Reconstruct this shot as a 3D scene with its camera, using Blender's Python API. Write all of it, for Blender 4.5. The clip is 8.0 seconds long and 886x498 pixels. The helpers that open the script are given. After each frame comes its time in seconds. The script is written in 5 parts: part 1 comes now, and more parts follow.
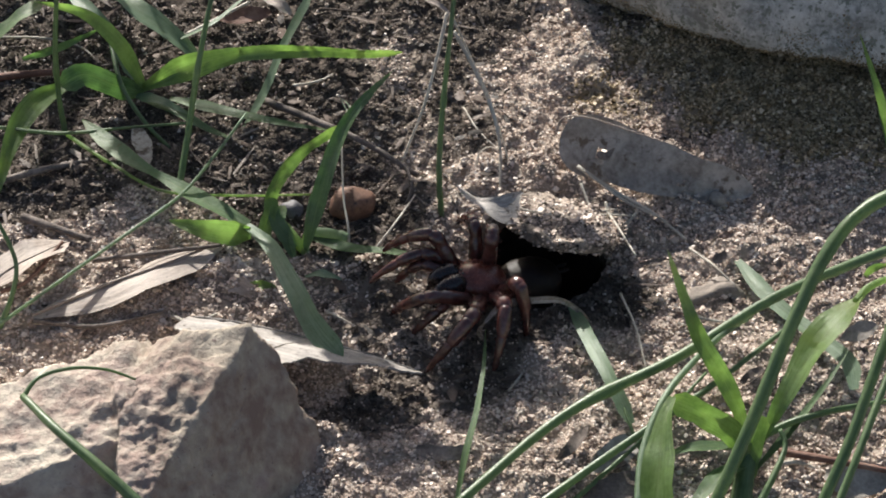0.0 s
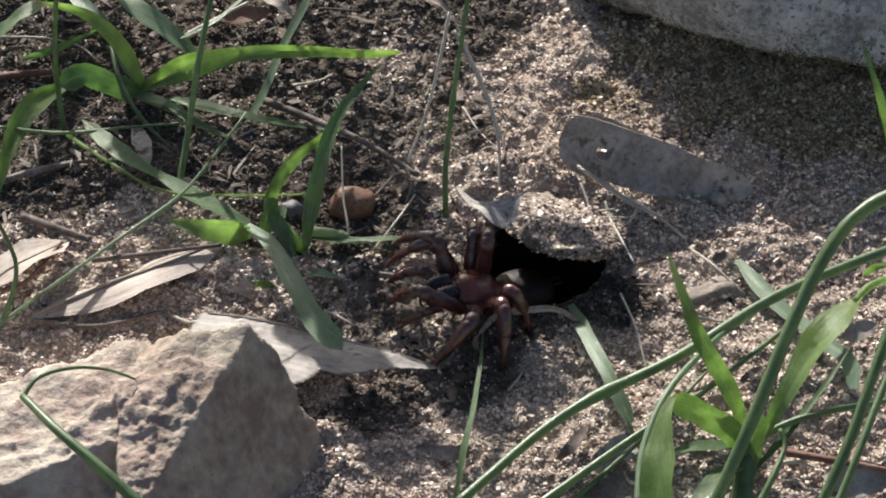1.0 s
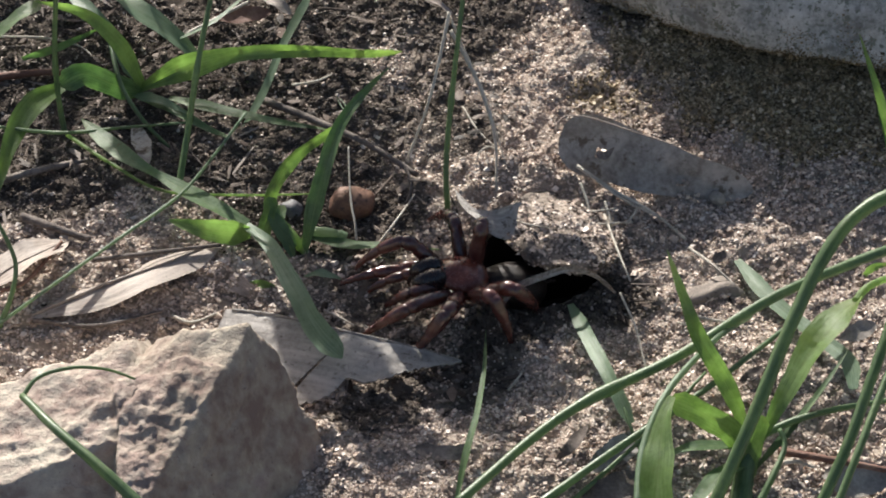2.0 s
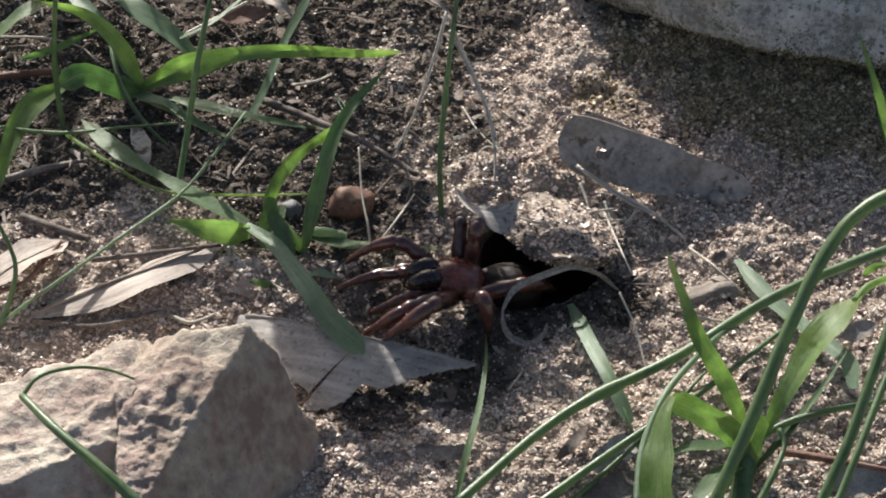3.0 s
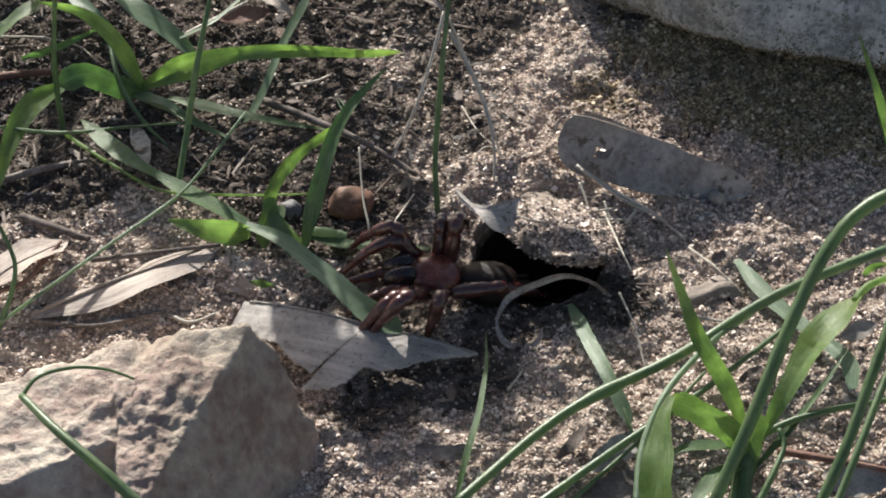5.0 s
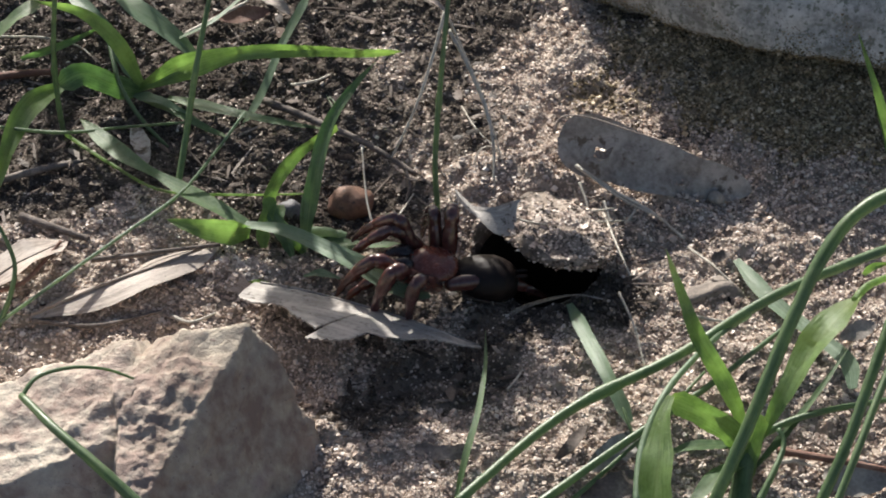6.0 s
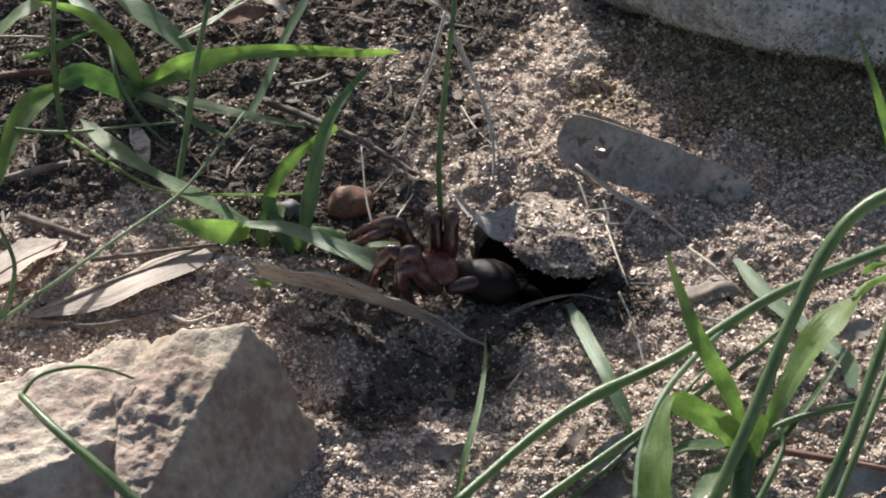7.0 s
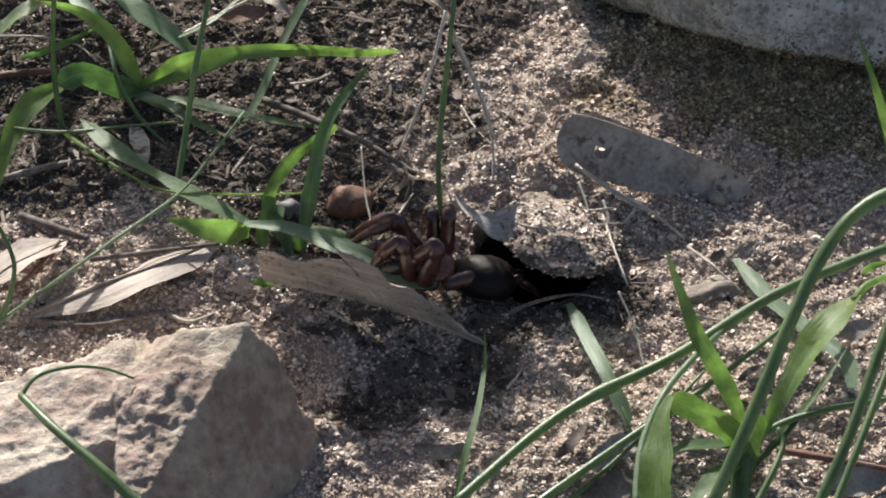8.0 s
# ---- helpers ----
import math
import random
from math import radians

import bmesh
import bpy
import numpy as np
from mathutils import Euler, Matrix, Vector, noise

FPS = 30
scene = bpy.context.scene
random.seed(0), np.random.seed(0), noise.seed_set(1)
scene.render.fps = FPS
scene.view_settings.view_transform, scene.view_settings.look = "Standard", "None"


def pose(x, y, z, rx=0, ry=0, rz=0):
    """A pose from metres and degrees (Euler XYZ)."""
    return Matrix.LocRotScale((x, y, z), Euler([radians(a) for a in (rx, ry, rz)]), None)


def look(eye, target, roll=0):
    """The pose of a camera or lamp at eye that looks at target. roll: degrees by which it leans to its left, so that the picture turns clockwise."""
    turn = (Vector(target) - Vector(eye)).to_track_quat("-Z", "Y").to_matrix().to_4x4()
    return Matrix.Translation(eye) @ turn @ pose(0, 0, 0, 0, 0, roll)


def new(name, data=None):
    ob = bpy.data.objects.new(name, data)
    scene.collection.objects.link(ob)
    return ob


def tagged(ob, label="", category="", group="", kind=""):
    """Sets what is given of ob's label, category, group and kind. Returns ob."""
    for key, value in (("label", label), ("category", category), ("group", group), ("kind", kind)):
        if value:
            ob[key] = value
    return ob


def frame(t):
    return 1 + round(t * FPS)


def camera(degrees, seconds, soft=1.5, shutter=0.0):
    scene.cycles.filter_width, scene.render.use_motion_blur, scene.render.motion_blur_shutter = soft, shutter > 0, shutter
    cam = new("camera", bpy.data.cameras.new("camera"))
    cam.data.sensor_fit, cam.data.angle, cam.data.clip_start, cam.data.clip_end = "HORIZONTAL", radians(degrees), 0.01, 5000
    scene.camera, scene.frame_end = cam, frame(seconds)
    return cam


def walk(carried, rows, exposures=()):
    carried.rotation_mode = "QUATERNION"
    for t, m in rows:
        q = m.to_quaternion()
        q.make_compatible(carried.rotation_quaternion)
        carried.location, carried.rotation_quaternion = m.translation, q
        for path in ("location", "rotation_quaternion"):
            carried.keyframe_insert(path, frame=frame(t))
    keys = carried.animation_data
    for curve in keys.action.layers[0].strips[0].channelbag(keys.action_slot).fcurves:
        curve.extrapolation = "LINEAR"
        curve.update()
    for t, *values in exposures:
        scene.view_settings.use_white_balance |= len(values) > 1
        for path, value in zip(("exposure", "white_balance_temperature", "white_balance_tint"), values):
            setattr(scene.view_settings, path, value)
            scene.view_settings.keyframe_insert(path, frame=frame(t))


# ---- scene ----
from mathutils.bvhtree import BVHTree

MM = 0.001
RISE = radians(42)
REACH = 0.4537
EYE = Vector((0, -REACH * math.cos(RISE), REACH * math.sin(RISE)))

# ---- camera ----
cam = camera(20.0, 8.0, soft=1.9, shutter=0.5)
walk(cam, [
    (0.0, look(EYE, (0.0, 0.0, 0.0))),
    (1.5, look(EYE, (0.00006, -0.00010, 0.0))),
    (3.0, look(EYE, (0.00016, -0.00014, 0.0))),
    (5.0, look(EYE, (0.00022, -0.00016, 0.0))),
    (6.5, look(EYE, (0.00030, -0.00024, 0.0))),
    (8.0, look(EYE, (0.00038, -0.00038, 0.0))),
])

# ---- light ----
SUN_TURN = math.atan2(-0.30, 0.954)
SUN_RISE = radians(30)
world = bpy.data.worlds.new("sky")
scene.world = world
world.use_nodes = True
sky = world.node_tree.nodes.new("ShaderNodeTexSky")
sky.sky_type = "NISHITA"
sky.sun_disc = False
sky.air_density, sky.dust_density, sky.ozone_density = 0.9, 3.0, 1.0
sky.sun_elevation, sky.sun_rotation = SUN_RISE, SUN_TURN
back = world.node_tree.nodes["Background"]
back.inputs["Strength"].default_value = 0.072
world.node_tree.links.new(sky.outputs[0], back.inputs["Color"])
sun = new("sun", bpy.data.lights.new("sun", "SUN"))
sun.data.energy, sun.data.angle, sun.data.color = 5.0, radians(0.6), (1.0, 0.95, 0.88)
to_sun = Vector((math.sin(SUN_TURN) * math.cos(SUN_RISE), math.cos(SUN_TURN) * math.cos(SUN_RISE), math.sin(SUN_RISE)))
sun.matrix_world = look(to_sun * 3, (0, 0, 0))
scene.view_settings.exposure = 0.50


# ---- materials ----
def material(name, tones, size, rough=0.7, relief=0.3, relief_size=None, stops=None, gloss=0.5, island=0.0,
             spots=None, blotch=None, thin=0.0, stripes=0.0, coat=0.0, stretch=(1, 1, 1), patch=None, ageing=0.0, sap=None, second=None):
    """Colour from noise at two scales through tones; size in mm. spots, blotch: (colour, size, share), sharp or soft-edged. thin: light let through.
    stripes: veins along a leaf. second: another tint past a place along x. sap: the colour of light that comes through. island: how far the tone changes from grain to grain."""
    m = bpy.data.materials.new(name)
    m.use_nodes = True
    nt = m.node_tree
    n, link = nt.nodes, nt.links.new
    out, bsdf = n["Material Output"], n["Principled BSDF"]
    place = n.new("ShaderNodeTexCoord").outputs["Object"]
    if stretch != (1, 1, 1):
        mapping = n.new("ShaderNodeMapping")
        mapping.inputs["Scale"].default_value = stretch
        link(place, mapping.inputs["Vector"])
        place = mapping.outputs[0]

    def grain(scale_mm, detail, rough_=0.6):
        t = n.new("ShaderNodeTexNoise")
        t.inputs["Scale"].default_value = 1000.0 / scale_mm
        t.inputs["Detail"].default_value = detail
        t.inputs["Roughness"].default_value = rough_
        link(place, t.inputs["Vector"])
        return t.outputs["Fac"]

    def math_node(op, a, b):
        t = n.new("ShaderNodeMath")
        t.operation = op
        for i, v in enumerate((a, b)):
            if isinstance(v, (int, float)):
                t.inputs[i].default_value = v
            else:
                link(v, t.inputs[i])
        return t.outputs[0]

    coarse, fine = grain(size, 4), grain(size / 7, 3)
    fac = math_node("ADD", math_node("MULTIPLY", coarse, 0.6), math_node("MULTIPLY", fine, 0.4))
    fac = math_node("ADD", math_node("MULTIPLY", math_node("SUBTRACT", fac, 0.5), 2.6), 0.5)
    if island:
        geo = n.new("ShaderNodeNewGeometry").outputs["Random Per Island"]
        fac = math_node("ADD", math_node("MULTIPLY", fac, 1 - island), math_node("MULTIPLY", geo, island))
    info = n.new("ShaderNodeObjectInfo").outputs["Random"]
    fac = math_node("ADD", fac, math_node("MULTIPLY", math_node("SUBTRACT", info, 0.5), 0.25))
    ramp = n.new("ShaderNodeValToRGB")
    els = ramp.color_ramp.elements
    for i, c in enumerate(tones):
        at = stops[i] if stops else i / max(1, len(tones) - 1)
        e = els[i] if i < 2 else els.new(at)
        e.position, e.color = at, (*c, 1)
    link(fac, ramp.inputs[0])
    colour = ramp.outputs[0]

    def mix(a, b, f):
        t = n.new("ShaderNodeMix")
        t.data_type = "RGBA"
        for sock, v in ((t.inputs["A"], a), (t.inputs["B"], b), (t.inputs["Factor"], f)):
            if isinstance(v, tuple):
                sock.default_value = (*v, 1)
            elif isinstance(v, (int, float)):
                sock.default_value = v
            else:
                link(v, sock)
        return t.outputs["Result"]

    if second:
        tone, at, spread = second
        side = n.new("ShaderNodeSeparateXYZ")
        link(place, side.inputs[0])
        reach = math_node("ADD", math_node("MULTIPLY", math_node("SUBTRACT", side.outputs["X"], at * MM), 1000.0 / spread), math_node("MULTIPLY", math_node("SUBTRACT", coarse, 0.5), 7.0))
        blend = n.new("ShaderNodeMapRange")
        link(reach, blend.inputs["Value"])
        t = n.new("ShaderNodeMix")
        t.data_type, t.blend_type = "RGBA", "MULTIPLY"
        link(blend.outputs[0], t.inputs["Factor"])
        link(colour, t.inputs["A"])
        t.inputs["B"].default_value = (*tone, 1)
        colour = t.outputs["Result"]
    if blotch:
        c, s, share = blotch
        soft = n.new("ShaderNodeMapRange")
        soft.inputs["From Min"].default_value, soft.inputs["From Max"].default_value = 0.95 - share, 1.15 - share
        link(grain(s, 4, 0.6), soft.inputs["Value"])
        colour = mix(colour, c, math_node("MULTIPLY", soft.outputs[0], 0.5))
    if spots:
        c, s, share = spots
        edge = n.new("ShaderNodeMapRange")
        edge.inputs["From Min"].default_value, edge.inputs["From Max"].default_value = 1 - share, 1.04 - share + 0.04
        link(grain(s, 3, 0.7), edge.inputs["Value"])
        colour = mix(colour, c, edge.outputs[0])
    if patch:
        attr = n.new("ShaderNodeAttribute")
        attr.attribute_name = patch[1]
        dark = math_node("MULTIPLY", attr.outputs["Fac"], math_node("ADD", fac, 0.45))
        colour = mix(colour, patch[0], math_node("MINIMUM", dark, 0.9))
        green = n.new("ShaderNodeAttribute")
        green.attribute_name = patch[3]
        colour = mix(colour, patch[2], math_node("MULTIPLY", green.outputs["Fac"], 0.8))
    height = grain(relief_size or size / 10, 4, 0.65)
    if stripes:
        uv = n.new("ShaderNodeTexCoord").outputs["UV"]
        wave = n.new("ShaderNodeTexWave")
        wave.wave_type, wave.bands_direction = "BANDS", "X"
        wave.inputs["Scale"].default_value = stripes
        wave.inputs["Distortion"].default_value = 1.0
        wave.inputs["Detail"].default_value = 2.0
        link(uv, wave.inputs["Vector"])
        drawn = n.new("ShaderNodeMapping")
        drawn.inputs["Scale"].default_value = (7.0, 1.6, 1.0)
        link(uv, drawn.inputs["Vector"])
        fibre = n.new("ShaderNodeTexNoise")
        fibre.inputs["Scale"].default_value, fibre.inputs["Detail"].default_value = 2.0, 3.0
        link(drawn.outputs[0], fibre.inputs["Vector"])
        lines_of = math_node("MAXIMUM", math_node("ADD", math_node("MULTIPLY", wave.outputs["Fac"], 0.07), math_node("MULTIPLY", math_node("SUBTRACT", fibre.outputs["Fac"], 0.44), 1.9)), 0.0)
        pale = tuple(min(1.0, v * 1.45 + 0.01) for v in tones[-1])
        colour = mix(colour, pale, math_node("MINIMUM", lines_of, 0.7))
        if ageing:
            split = n.new("ShaderNodeSeparateXYZ")
            link(uv, split.inputs[0])
            tip = n.new("ShaderNodeMapRange")
            tip.inputs["From Min"].default_value, tip.inputs["From Max"].default_value = 0.86, 1.12
            link(math_node("ADD", split.outputs["Y"], math_node("MULTIPLY", math_node("SUBTRACT", coarse, 0.5), 0.5)), tip.inputs["Value"])
            colour = mix(colour, (0.34, 0.29, 0.13), math_node("MULTIPLY", tip.outputs[0], ageing))
            rim = n.new("ShaderNodeMapRange")
            rim.inputs["From Min"].default_value, rim.inputs["From Max"].default_value = 0.40, 0.5
            link(math_node("ABSOLUTE", math_node("SUBTRACT", split.outputs["X"], 0.5), 0.0), rim.inputs["Value"])
            colour = mix(colour, (0.30, 0.38, 0.17), math_node("MULTIPLY", rim.outputs[0], 0.35))
            vein = n.new("ShaderNodeMapRange")
            vein.inputs["From Min"].default_value, vein.inputs["From Max"].default_value = 0.06, 0.0
            link(math_node("ABSOLUTE", math_node("SUBTRACT", split.outputs["X"], 0.5), 0.0), vein.inputs["Value"])
            colour = mix(colour, (0.30, 0.36, 0.18), math_node("MULTIPLY", vein.outputs[0], 0.45))
        height = math_node("ADD", math_node("MULTIPLY", height, 0.7), math_node("MULTIPLY", fibre.outputs["Fac"], 0.9))
    link(colour, bsdf.inputs["Base Color"])
    r = math_node("ADD", math_node("MULTIPLY", math_node("SUBTRACT", fine, 0.5), 0.4), rough)
    if island:
        r = math_node("ADD", math_node("MULTIPLY", math_node("FRACT", math_node("MULTIPLY", geo, 17.0), 0.0), 0.5), rough - 0.25)
    link(r, bsdf.inputs["Roughness"])
    bsdf.inputs["Specular IOR Level"].default_value = gloss
    bsdf.inputs["Coat Weight"].default_value = coat
    bsdf.inputs["Coat Roughness"].default_value = 0.12
    bump = n.new("ShaderNodeBump")
    bump.inputs["Strength"].default_value = relief
    bump.inputs["Distance"].default_value = (relief_size or size / 10) * MM * 0.5
    link(height, bump.inputs["Height"])
    link(bump.outputs[0], bsdf.inputs["Normal"])
    if thin:
        through_it = n.new("ShaderNodeBsdfTranslucent")
        warm = n.new("ShaderNodeGamma")
        warm.inputs["Gamma"].default_value = 0.5
        link(colour, warm.inputs["Color"])
        link(mix(warm.outputs[0], sap, 0.55) if sap else warm.outputs[0], through_it.inputs["Color"])
        both = n.new("ShaderNodeMixShader")
        share = math_node("MULTIPLY", math_node("ADD", math_node("MULTIPLY", coarse, 2.2), -0.1), thin)
        link(math_node("MINIMUM", share, 0.92), both.inputs[0])
        link(bsdf.outputs[0], both.inputs[1])
        link(through_it.outputs[0], both.inputs[2])
        link(both.outputs[0], out.inputs["Surface"])
    return m


# the dark patch tint is humus plus shade painted on the ground
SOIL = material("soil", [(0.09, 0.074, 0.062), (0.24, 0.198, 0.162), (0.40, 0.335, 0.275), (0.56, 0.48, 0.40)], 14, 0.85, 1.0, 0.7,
                stops=[0.05, 0.33, 0.62, 0.95], gloss=0.3, patch=((0.040, 0.029, 0.022), "humus_shade", (0.25, 0.20, 0.13), "moss"))
GRAIN = material("sand_grain", [(0.13, 0.105, 0.092), (0.33, 0.255, 0.21), (0.55, 0.438, 0.36), (0.73, 0.61, 0.51), (0.88, 0.81, 0.74)], 16,
                 0.6, 0.2, 0.3, stops=[0.07, 0.26, 0.44, 0.62, 0.88], island=0.62, gloss=0.5)
# near-black colour that paints the shade down the burrow shaft
SHAFT_SHADE = material("burrow_lining", [(0.012, 0.010, 0.009), (0.035, 0.028, 0.024)], 4, 0.9, 0.6, 0.5, gloss=0.15)
CLOD = material("clod", [(0.038, 0.031, 0.026), (0.095, 0.079, 0.066), (0.17, 0.143, 0.12), (0.30, 0.255, 0.215)], 5, 0.95, 1.0, 0.5, island=0.45, gloss=0.05)
# olive tone of the shaded bank put into its sand, along with moss
BANK = material("bank_sand_shade", [(0.045, 0.034, 0.020), (0.19, 0.143, 0.082), (0.46, 0.357, 0.23), (0.80, 0.67, 0.49)], 7, 0.75, 0.4, 0.3, stops=[0.15, 0.38, 0.66, 0.92], island=0.8, gloss=0.2)
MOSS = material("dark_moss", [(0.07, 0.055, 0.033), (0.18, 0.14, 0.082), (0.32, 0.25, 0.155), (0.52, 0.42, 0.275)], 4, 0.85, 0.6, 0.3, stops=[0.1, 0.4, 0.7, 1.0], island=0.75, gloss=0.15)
LITTER = material("litter", [(0.022, 0.017, 0.014), (0.075, 0.055, 0.044), (0.16, 0.122, 0.10), (0.36, 0.31, 0.26)], 4, 0.75, 0.7, 0.5, island=0.8, gloss=0.3, stops=[0.1, 0.4, 0.7, 1.0])
# the cream weathered skin gives way to grey-brown broken stone, with shade painted into its tint, this far to its side,
# in mm
ROCK_SHADE_AT = -9.0
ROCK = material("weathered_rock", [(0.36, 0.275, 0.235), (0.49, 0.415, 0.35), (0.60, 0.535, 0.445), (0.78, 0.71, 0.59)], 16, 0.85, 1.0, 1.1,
                stops=[0.2, 0.42, 0.62, 0.86], spots=((0.24, 0.175, 0.16), 1.1, 0.38), blotch=((0.46, 0.345, 0.31), 11, 0.44), gloss=0.2, second=((0.75, 0.725, 0.70), ROCK_SHADE_AT, 9.0))
GREY_ROCK = material("grey_rock", [(0.26, 0.26, 0.245), (0.48, 0.485, 0.465), (0.66, 0.665, 0.64)], 9, 0.85, 1.0, 0.7, stops=[0.22, 0.5, 0.78],
                     spots=((0.22, 0.235, 0.20), 1.5, 0.47), gloss=0.3)
LEAF = material("grass_leaf", [(0.068, 0.122, 0.056), (0.125, 0.20, 0.10), (0.215, 0.30, 0.18)], 5, 0.40, 0.6, 0.5, thin=0.5, stripes=3.0, stops=[0.15, 0.5, 0.85], ageing=0.5, sap=(0.30, 0.54, 0.12),
                spots=((0.16, 0.15, 0.075), 2.0, 0.34))
LEAF_PALE = material("pale_grass_leaf", [(0.10, 0.17, 0.10), (0.18, 0.27, 0.17), (0.29, 0.385, 0.27)], 9, 0.40, 0.45, 0.5, thin=0.45, stripes=3.0, sap=(0.36, 0.48, 0.2),
                     spots=((0.06, 0.07, 0.04), 1.0, 0.33))
LEAF_YOUNG = material("young_grass_leaf", [(0.095, 0.16, 0.055), (0.17, 0.265, 0.09), (0.27, 0.37, 0.17)], 5, 0.42, 0.6, 0.5, thin=0.58, stripes=3.0, stops=[0.15, 0.5, 0.85], ageing=0.6, sap=(0.48, 0.70, 0.21),
                      spots=((0.24, 0.21, 0.10), 2.2, 0.34))
STEM = material("grass_stem", [(0.05, 0.098, 0.042), (0.10, 0.165, 0.078), (0.185, 0.255, 0.135)], 7, 0.38, 0.3, 0.4, thin=0.3, stripes=3.0, sap=(0.30, 0.46, 0.14))
STRAW = material("straw", [(0.30, 0.255, 0.20), (0.54, 0.48, 0.40), (0.74, 0.68, 0.59)], 5, 0.5, 0.5, 0.4, thin=0.12, stripes=3.0)
CURL = material("dark_dry_leaf", [(0.09, 0.074, 0.064), (0.22, 0.185, 0.162), (0.44, 0.395, 0.355)], 4, 0.28, 0.6, 0.5, stripes=2.0, gloss=0.6)
DRY = material("dry_leaf", [(0.20, 0.152, 0.128), (0.34, 0.278, 0.235), (0.52, 0.45, 0.385)], 8, 0.6, 0.6, 0.5, thin=0.10, stripes=2.4,
               spots=((0.10, 0.075, 0.06), 1.6, 0.34))
GUM = material("grey_gum_leaf", [(0.19, 0.17, 0.152), (0.33, 0.305, 0.28), (0.47, 0.44, 0.41)], 7, 0.7, 0.6, 0.6, thin=0.05, stops=[0.2, 0.5, 0.8],
               spots=((0.15, 0.12, 0.095), 3.2, 0.44))
BARK = material("pale_leaf_flake", [(0.19, 0.165, 0.145), (0.36, 0.33, 0.30), (0.52, 0.485, 0.445)], 6, 0.65, 0.7, 0.5, thin=0.09, stripes=1.0,
                spots=((0.085, 0.066, 0.052), 1.3, 0.42))
TWIG = material("twig", [(0.06, 0.049, 0.043), (0.16, 0.13, 0.112), (0.32, 0.275, 0.24)], 4, 0.8, 0.8, 0.5)
RUSTY = material("rusty_twig", [(0.10, 0.045, 0.03), (0.20, 0.10, 0.07), (0.30, 0.19, 0.145)], 5, 0.7, 0.6, 0.5)
PEBBLE_RED = material("red_pebble", [(0.12, 0.056, 0.036), (0.25, 0.132, 0.085), (0.37, 0.222, 0.152)], 4, 0.65, 0.6, 0.5, spots=((0.07, 0.045, 0.04), 1.5, 0.4))
PEBBLE_GREY = material("grey_pebble", [(0.17, 0.15, 0.13), (0.33, 0.295, 0.255), (0.50, 0.45, 0.39)], 4, 0.7, 0.5, 0.5)
PEBBLE_TAN = material("tan_pebble", [(0.15, 0.125, 0.105), (0.28, 0.238, 0.20), (0.42, 0.365, 0.305)], 3, 0.8, 0.9, 0.5, spots=((0.10, 0.08, 0.065), 1.2, 0.4))
SLATE = material("slate_pebble", [(0.07, 0.07, 0.075), (0.14, 0.135, 0.14), (0.24, 0.23, 0.235)], 3, 0.6, 0.5, 0.5)
SHELL = material("brown_chitin", [(0.029, 0.010, 0.009), (0.078, 0.027, 0.022), (0.165, 0.060, 0.049)], 3, 0.16, 0.4, 0.25, gloss=0.6, coat=0.9, thin=0.16, sap=(0.55, 0.16, 0.07))
SHELL_DARK = material("dark_chitin", [(0.006, 0.004, 0.004), (0.018, 0.010, 0.010), (0.04, 0.018, 0.014)], 3, 0.28, 0.3, 0.22, gloss=0.5, coat=0.25)
FUR = material("brown_abdomen", [(0.006, 0.004, 0.004), (0.013, 0.008, 0.007), (0.03, 0.018, 0.015)], 2, 0.42, 0.9, 0.25, gloss=0.25)
CARAPACE = material("red_brown_carapace", [(0.05, 0.013, 0.009), (0.14, 0.038, 0.025), (0.25, 0.075, 0.048)], 3, 0.24, 0.35, 0.22, gloss=0.5, coat=0.3)
EYE_BLACK = material("eye_black", [(0.005, 0.005, 0.006), (0.012, 0.012, 0.014)], 1, 0.1, 0.0, 0.2, coat=0.6)


# ---- helpers for shapes; all lengths in millimetres ----
def solid(name, verts, faces, mat, parent=None, label="", smooth=True, uvs=None):
    me = bpy.data.meshes.new(name)
    me.from_pydata([(x * MM, y * MM, z * MM) for x, y, z in verts], [], faces)
    me.materials.append(mat)
    if smooth:
        me.polygons.foreach_set("use_smooth", [True] * len(me.polygons))
    if uvs:
        layer = me.uv_layers.new(name="UVMap")
        flat = np.array([uvs[l.vertex_index] for l in me.loops], dtype=np.float32).ravel()
        layer.data.foreach_set("uv", flat)
    me.update()
    ob = new(name, me)
    ob.parent = parent
    if label:
        tagged(ob, label)
    return ob


def part(name, bm, mat, parent=None, label="", smooth=True):
    """Links a bmesh, in millimetres, as one mesh object."""
    bmesh.ops.scale(bm, vec=(MM, MM, MM), verts=bm.verts)
    me = bpy.data.meshes.new(name)
    bm.to_mesh(me)
    bm.free()
    me.materials.append(mat)
    me.polygons.foreach_set("use_smooth", [smooth] * len(me.polygons))
    ob = new(name, me)
    ob.parent = parent
    if label:
        tagged(ob, label)
    return ob


def thing(name, at, label, category, group="", kind=""):
    """An empty at the base of a thing, at a place in millimetres."""
    ob = new(name)
    ob.empty_display_size = 0.004
    ob.location = Vector(at) * MM
    return tagged(ob, label, category, group, kind)


